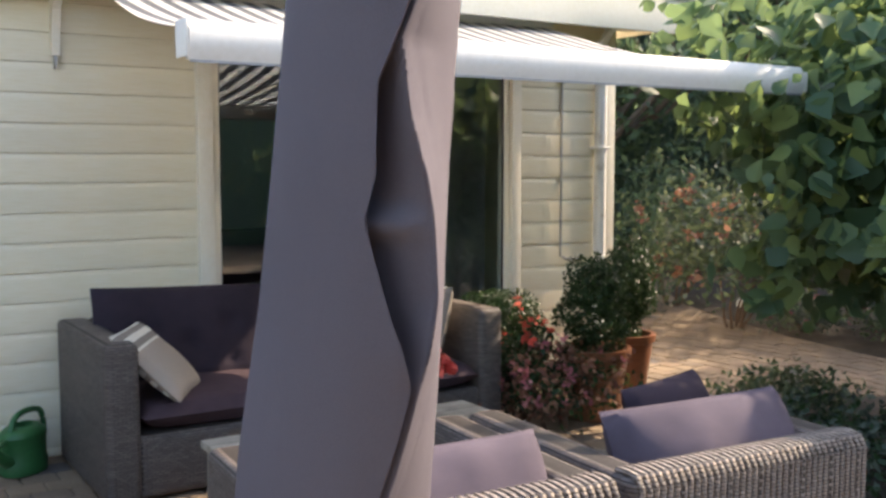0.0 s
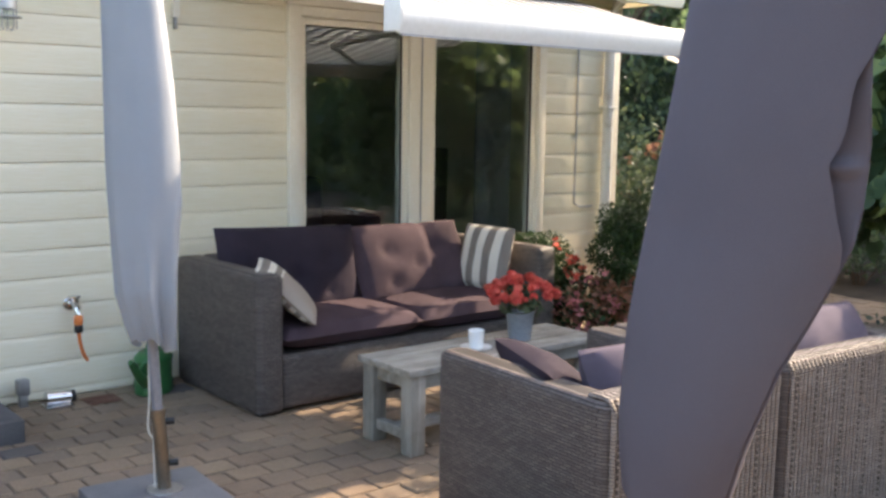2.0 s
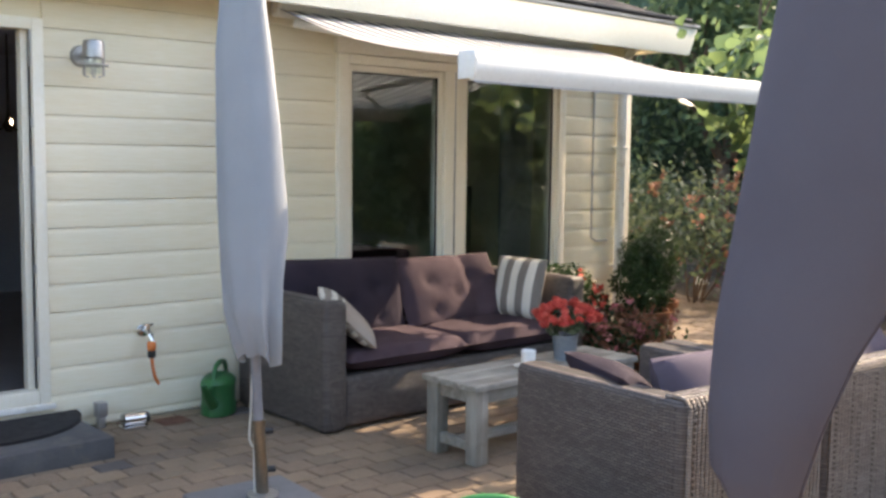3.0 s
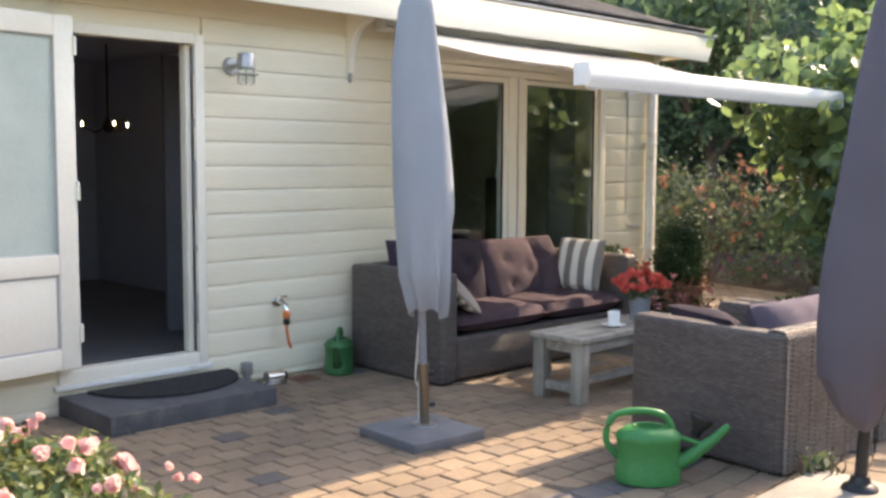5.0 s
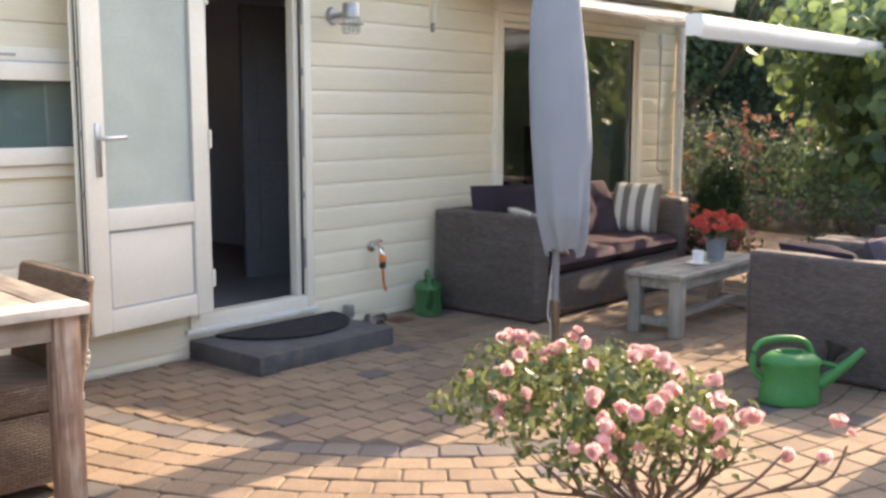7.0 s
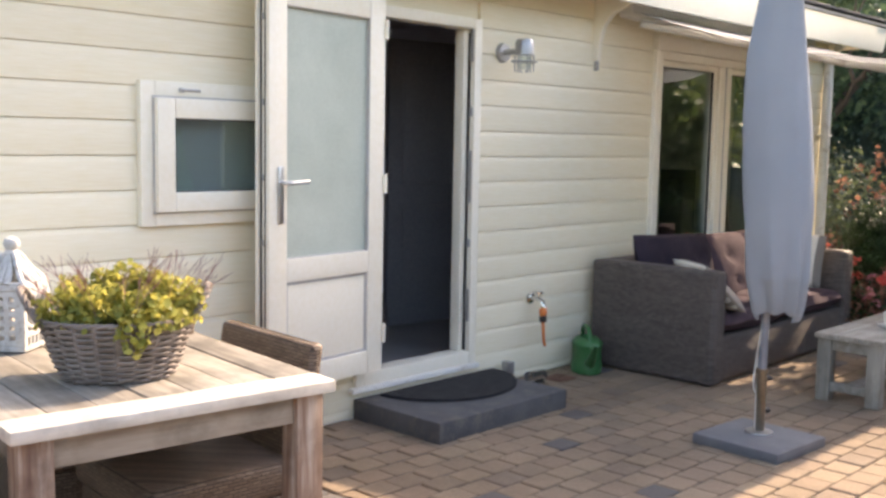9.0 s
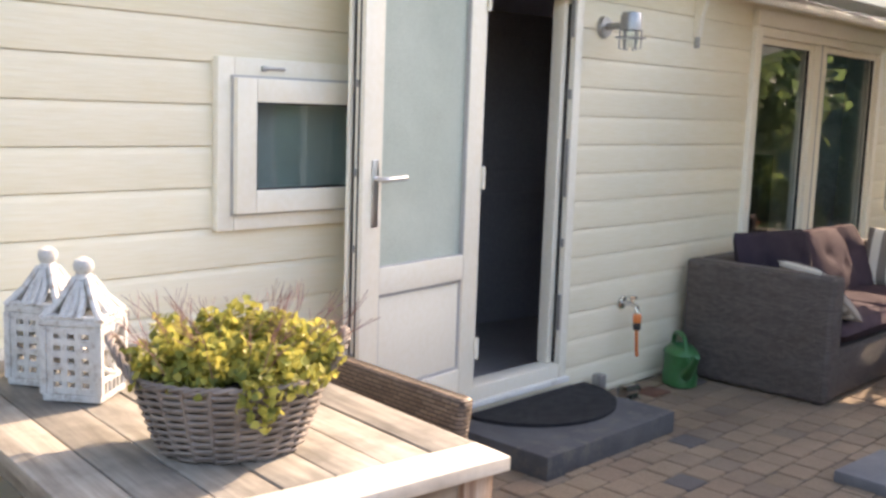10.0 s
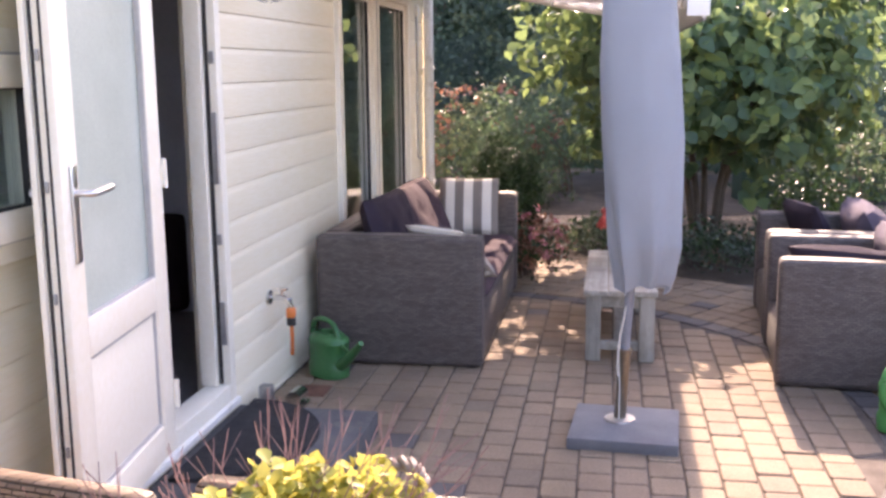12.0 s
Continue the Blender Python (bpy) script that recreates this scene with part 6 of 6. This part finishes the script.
def hedge(name, pts, height, depth, seed, mat, density, size, lab, ragged=0.5, core=0.62):
    """A long hedge of leaves along a line, over a dense dark inner thicket, with a ragged top."""
    h = thing(name, lab, "hedge", kind="stuff")
    rng = np.random.default_rng(seed)
    ps, ds = [], []
    bm = B()
    for (x0, y0), (x1, y1) in zip(pts, pts[1:]):
        L = math.hypot(x1 - x0, y1 - y0)
        n = int(L * height * density)
        u, v = rng.uniform(0, 1, n), rng.uniform(0, 1, n) ** 0.85
        nx, ny = -(y1 - y0) / L, (x1 - x0) / L
        s = rng.choice([-1, 1], n)
        wob = np.sin(u * L * 1.9 + v * 4 + seed) * 0.3 + np.sin(u * L * 4.3 - v * 7) * 0.18 + rng.normal(scale=0.16, size=n)
        top = height * (1 + ragged * 0.16 * np.sin(u * L * 1.3 + seed) + ragged * 0.10 * np.sin(u * L * 3.7 + 2 * seed))
        z = v * top
        w = depth / 2 * (1 - 0.55 * v ** 3) * (1 + wob)
        p = np.stack([x0 + (x1 - x0) * u + nx * s * w, y0 + (y1 - y0) * u + ny * s * w, z], 1)
        ps.append(p)
        ds.append(np.stack([nx * s, ny * s, 0.35 + 0 * s], 1))
        a = math.atan2(y1 - y0, x1 - x0)
        m = Matrix.Translation((x0, y0, 0)) @ Matrix.Rotation(a, 4, "Z")
        k = max(2, int(L / 0.6))
        prev = None
        for i in range(k + 1):
            q = L * i / k
            hh = height * core * (1 + 0.12 * math.sin(q * 1.3 + seed))
            ww = depth * 0.16 * (1 + 0.25 * math.sin(q * 2.1))
            ring = [bm.verts.new(m @ Vector((q, c * ww, z))) for c, z in ((-1, -0.03), (-1, hh * 0.7), (-0.3, hh), (0.3, hh), (1, hh * 0.7), (1, -0.03))]
            if prev:
                for j in range(5):
                    bm.faces.new((prev[j], prev[j + 1], ring[j + 1], ring[j]))
            else:
                bm.faces.new(ring)
            prev = ring
        bm.faces.new(prev[::-1])
    part("thicket", bm, LEAF_HEDGE, h)
    leaf_object("leaves", leaf_mesh("leaves", np.vstack(ps), np.vstack(ds), size, mat, rng, wild=0.8), h)
    return h


hedge("hedge", [(11.5, -6.0), (12.6, 0.0), (13.2, 6.0), (12.0, 11.0), (8.5, 13.5)], 3.6, 1.6, 3, LEAF_HEDGE, 520, 0.11, "tall dark garden hedge closing off the garden", 0.8)
hedge("hedge", [(8.6, -0.8), (9.0, 1.2), (8.7, 2.6)], 1.65, 1.0, 5, LEAF_HEDGE, 480, 0.075, "dark bushy hedge behind the seating")
hedge("hedge", [(-11, -7.0), (-2, -7.6), (5, -7.2), (11.5, -6.0)], 4.2, 1.6, 8, LEAF_TREE, 150, 0.13, "tall green hedge along the far side of the garden", 0.8)
hedge("hedge", [(-11.0, 6.5), (-11.6, 0.0), (-11, -7.0)], 2.6, 1.4, 9, LEAF_TREE, 110, 0.14, "green hedge closing the garden", 0.8)

hedge("woodland_edge", [(15.5, -9.0), (17.5, 0.0), (18.0, 8.0), (15.0, 15.0), (7.5, 19.0)], 7.0, 2.6, 15, LEAF_HEDGE, 75, 0.26, "tall dark wall of trees behind the garden", 0.8, 0.8)

for k, (x, y, h, c, n, lab) in enumerate((
        (11.2, 8.6, 1.5, (2.0, 2.0, 2.0), 7000, "dark broadleaf tree beyond the house corner"),
        (13.6, 3.8, 2.0, (2.4, 2.4, 2.3), 7500, "dark broadleaf tree behind the hedge"),
        (9.4, 10.6, 1.6, (1.9, 1.8, 2.0), 6500, "dark leafy tree near the end of the house"),
        (14.2, -2.0, 2.0, (2.3, 2.4, 2.2), 6500, "broadleaf tree standing behind the hedge"),
        (16.5, 7.5, 2.6, (2.8, 2.8, 3.0), 6500, "tall broadleaf tree far behind the garden"),
        (-4.0, -9.5, 2.0, (2.6, 2.2, 2.6), 3800, "leafy tree behind the far hedge"),
        (2.5, -9.8, 2.2, (2.8, 2.2, 2.8), 3800, "leafy tree above the far hedge"),
        (8.0, -9.0, 2.0, (2.5, 2.4, 2.6), 3800, "leafy tree at the garden's far corner"))):
    tree("garden_tree", x, y, h, 0.13, c, 100 + k, LEAF_TREE, n, 0.15, lab)

for k, (x, y, r, mats, n, s, fl, lab) in enumerate((
        (7.6, 6.55, (0.80, 0.80, 0.76), [LEAF_SHRUB, LEAF_SILVER, LEAF_SHRUB], 3800, 0.07, (PETAL_RUST, 85, 0.055), "rust-tinged hydrangea shrub beside the path"),
        (8.3, 5.5, (0.85, 0.80, 0.74), [LEAF_SHRUB, LEAF_TREE], 3600, 0.07, (PETAL_RUST, 60, 0.055), "mixed shrub with rusty flower heads"),
        (8.2, 7.9, (0.80, 0.70, 0.85), [LEAF_SHRUB, LEAF_TREE], 3000, 0.075, None, "dense green shrub at the garden's edge"),
        (9.3, 4.6, (0.9, 0.9, 0.80), [LEAF_SHRUB, LEAF_TREE], 3200, 0.075, None, "leafy green shrub in the garden border"),
        (9.9, 3.2, (0.8, 0.9, 0.60), [LEAF_SILVER], 2400, 0.06, None, "grey-green bushy perennial in the border"),
        (7.3, 8.0, (0.65, 0.55, 0.24), [LEAF_SILVER, LEAF_BOX], 2200, 0.05, None, "low grey-green ground cover beside the path"),
        (6.6, 8.9, (0.8, 0.7, 0.32), [LEAF_BOX], 2400, 0.05, None, "low dark green ground cover"),
        (7.9, 6.0, (0.5, 0.4, 0.16), [LEAF_SHRUB, LEAF_SILVER], 1300, 0.04, (PETAL_ROSE, 22, 0.03), "low red-flowering ground cover by the path"),
        (8.0, 5.0, (0.5, 0.55, 0.28), [LEAF_SHRUB], 1500, 0.05, None, "low green perennial beside the path"),
        (5.25, 4.15, (0.45, 0.35, 0.16), [LEAF_SHRUB], 1400, 0.05, None, "low green ground cover below the catalpa"),
        (4.55, 3.25, (0.55, 0.55, 0.20), [LEAF_BOX, LEAF_SILVER], 2200, 0.045, None, "low dark green plants behind the armchairs"),
        (4.6, 2.3, (0.6, 0.55, 0.26), [LEAF_SILVER, LEAF_BOX], 2200, 0.045, None, "grey-green low plants at the terrace edge"),
        (6.3, 2.2, (0.7, 0.6, 0.34), [LEAF_BOX], 2200, 0.05, None, "dark low shrub under the catalpa"),
        (7.4, 1.6, (0.7, 0.7, 0.65), [LEAF_TREE, LEAF_SHRUB], 2400, 0.07, None, "leafy green shrub near the hedge"),
        (1.48, 2.23, (0.10, 0.07, 0.08), [LEAF_SHRUB], 160, 0.045, None, "tuft of weeds between slab and armchair"))):
    shrub("garden_shrub", x, y, r, 200 + k, mats, n, s, lab, flowers=fl)

gl = thing("garden_light", "small white mushroom-shaped garden light beside the path", "lamp", (7.90, 6.68, 0))
part("post", lathe(B(), [(0.035, -0.02), (0.03, 0.14)], n=12), DULL_STEEL, gl)
part("hood", lathe(B(), [(0.04, 0.14), (0.085, 0.16), (0.08, 0.20), (0.05, 0.235), (0.01, 0.25)], n=20), PORCELAIN, gl)


# ---------------------------------------------------------------- ground and paving, last
solo("ground", bx(-80, -80, -0.40, 120, 80, -0.035), SOIL, "dark garden soil reaching out to the horizon", kind="structure", smooth=False)


def bed(name, x, y, rx, ry, lab):
    bm, n = B(), 40
    rings = []
    for f, z in ((1.0, -0.034), (0.97, 0.012), (0.7, 0.03), (0.25, 0.036)):
        rings.append([bm.verts.new((x + rx * f * (1 + 0.08 * math.sin(3 * a + x)) * math.cos(a), y + ry * f * (1 + 0.08 * math.cos(2 * a + y)) * math.sin(a), z)) for a in (2 * math.pi * k / n for k in range(n))])
    for p, q in zip(rings, rings[1:]):
        for k in range(n):
            bm.faces.new((p[k], p[(k + 1) % n], q[(k + 1) % n], q[k]))
    bm.faces.new(rings[-1])
    solo(name, bm, SOIL, lab, kind="structure")


bed("planting_bed", 5.6, 2.6, 1.65, 1.75, "dark soil bed below the catalpa")
bed("planting_bed", 9.7, 4.8, 2.3, 4.4, "dark soil border at the garden's edge")
bed("planting_bed", 7.0, 9.3, 1.6, 1.7, "dark soil bed at the end of the path")
bed("planting_bed", -2.14, 1.80, 0.30, 0.30, "small round soil bed round the rose stem")

CX, CY, RING, PW, PL = 1.05, 5.25, 2.36, 0.140, 0.168
ARC = 0.135


def slab_points(corners, zt=0.0, turn=0.0):
    """A paver with clipped corners and rounded top edges, from its four corners."""
    c = sum((Vector((*p, 0)) for p in corners), Vector()) / 4
    rot = Matrix.Rotation(turn, 3, "Z")
    q = [rot @ (Vector((*p, 0)) - c) for p in corners]
    ring = []
    for i in range(4):
        for o in (i - 1, i + 1):
            ring.append(q[i] + (q[o % 4] - q[i]).normalized() * 0.011)
    out = []
    for z, f in ((-0.03, 1.0), (zt - 0.008, 1.0), (zt - 0.002, 0.965), (zt, 0.91)):
        out += [c + v * f + Vector((0, 0, z)) for v in ring]
    return out


SLAB_FACES = [tuple(range(24, 32))] + [(8 * r + i, 8 * r + (i + 1) % 8, 8 * r + 8 + (i + 1) % 8, 8 * r + 8 + i) for r in range(3) for i in range(8)]


def pavers():
    """Every paver as (corners, dark): straight courses inside the circle, a grey ring, then rings about it."""
    out, g = [], 0.003
    row = 0
    y = CY - 2.6
    rnd = random.Random(3)
    while y < WALL:
        y0, y1 = y + g, min(y + PW, WALL) - g
        lim = []
        for yy in (y0, y1):
            q = (RING - 0.006) ** 2 - (yy - CY) ** 2
            lim.append(math.sqrt(q) if q > 0 else 0)
        if min(lim) > 0.05 and y1 - y0 > 0.03:
            x = CX - 3 + (row % 2) * PL / 2
            while x < CX + 3:
                a, b = x + g, x + PL - g
                la, lb = (max(a, CX - lim[0]), max(a, CX - lim[1])), (min(b, CX + lim[0]), min(b, CX + lim[1]))
                if lb[0] - la[0] > 0.03 and lb[1] - la[1] > 0.03:
                    out.append((((la[0], y0), (lb[0], y0), (lb[1], y1), (la[1], y1)), rnd.random() < 0.012))
                x += PL
        y += PW
        row += 1
    r, k = RING, 0
    while r < 11.6:
        w = ARC if k else 0.145
        n = int(2 * math.pi * (r + w / 2) / (0.178 if k else 0.165))
        ph = (k % 2) * math.pi / n
        for i in range(n):
            a0, a1 = ph + 2 * math.pi * i / n, ph + 2 * math.pi * (i + 1) / n
            da = g / r
            c = [(CX + q * math.cos(t), CY + q * math.sin(t)) for q, t in ((r + g, a0 + da), (r + w - g, a0 + da), (r + w - g, a1 - da), (r + g, a1 - da))]
            mx, my = CX + (r + w / 2) * math.cos((a0 + a1) / 2), CY + (r + w / 2) * math.sin((a0 + a1) / 2)
            if my > WALL - 0.09 and mx < X1 + 0.1:
                continue
            if my < -2.6 or mx < -6.5 or my > 9.5:
                continue
            out.append((c, k == 0 or rnd.random() < 0.025))
        r += w
        k += 1
    return out


def paving():
    p = thing("paving", "warm brown concrete pavers with a curved grey band", "paving", kind="structure")
    part("joint_sand", bx(-6.6, -2.7, -0.045, 10.4, WALL + 0.01, -0.009), SAND, p, smooth=False)
    part("joint_sand", bx(X1 + 0.02, WALL + 0.011, -0.045, 10.4, 9.6, -0.009), SAND, p, smooth=False)
    rest, dark_rest, near = [], [], 0
    rnd = random.Random(9)
    for corners, dark in pavers():
        mx, my = sum(c[0] for c in corners) / 4, sum(c[1] for c in corners) / 4
        zt, turn = rnd.uniform(-0.003, 0.003), rnd.uniform(-0.018, 0.018)
        if -1.35 < mx < 1.35 and 2.55 < my < 4.9 and near < 300:
            near += 1
            me = bpy.data.meshes.new("paver")
            me.from_pydata([v - Vector((mx, my, 0)) for v in slab_points(corners, zt, turn)], [], SLAB_FACES)
            me.materials.append(PAVER_DARK if dark else PAVER)
            ob = new("paver", me)
            ob.parent, ob.location = p, (mx, my, 0)
        else:
            (dark_rest if dark else rest).append((corners, zt, turn))
    for name, group, mat in (("pavers", rest, PAVER_REST), ("grey_pavers", dark_rest, PAVER_DARK_REST)):
        vs, fs = [], []
        for corners, zt, turn in group:
            o = len(vs)
            vs += slab_points(corners, zt, turn)
            fs += [tuple(o + i for i in f) for f in SLAB_FACES]
        me = bpy.data.meshes.new(name)
        me.from_pydata(vs, [], fs)
        me.materials.append(mat)
        ob = tagged(new(name, me), kind="stuff")
        ob.parent = p


paving()
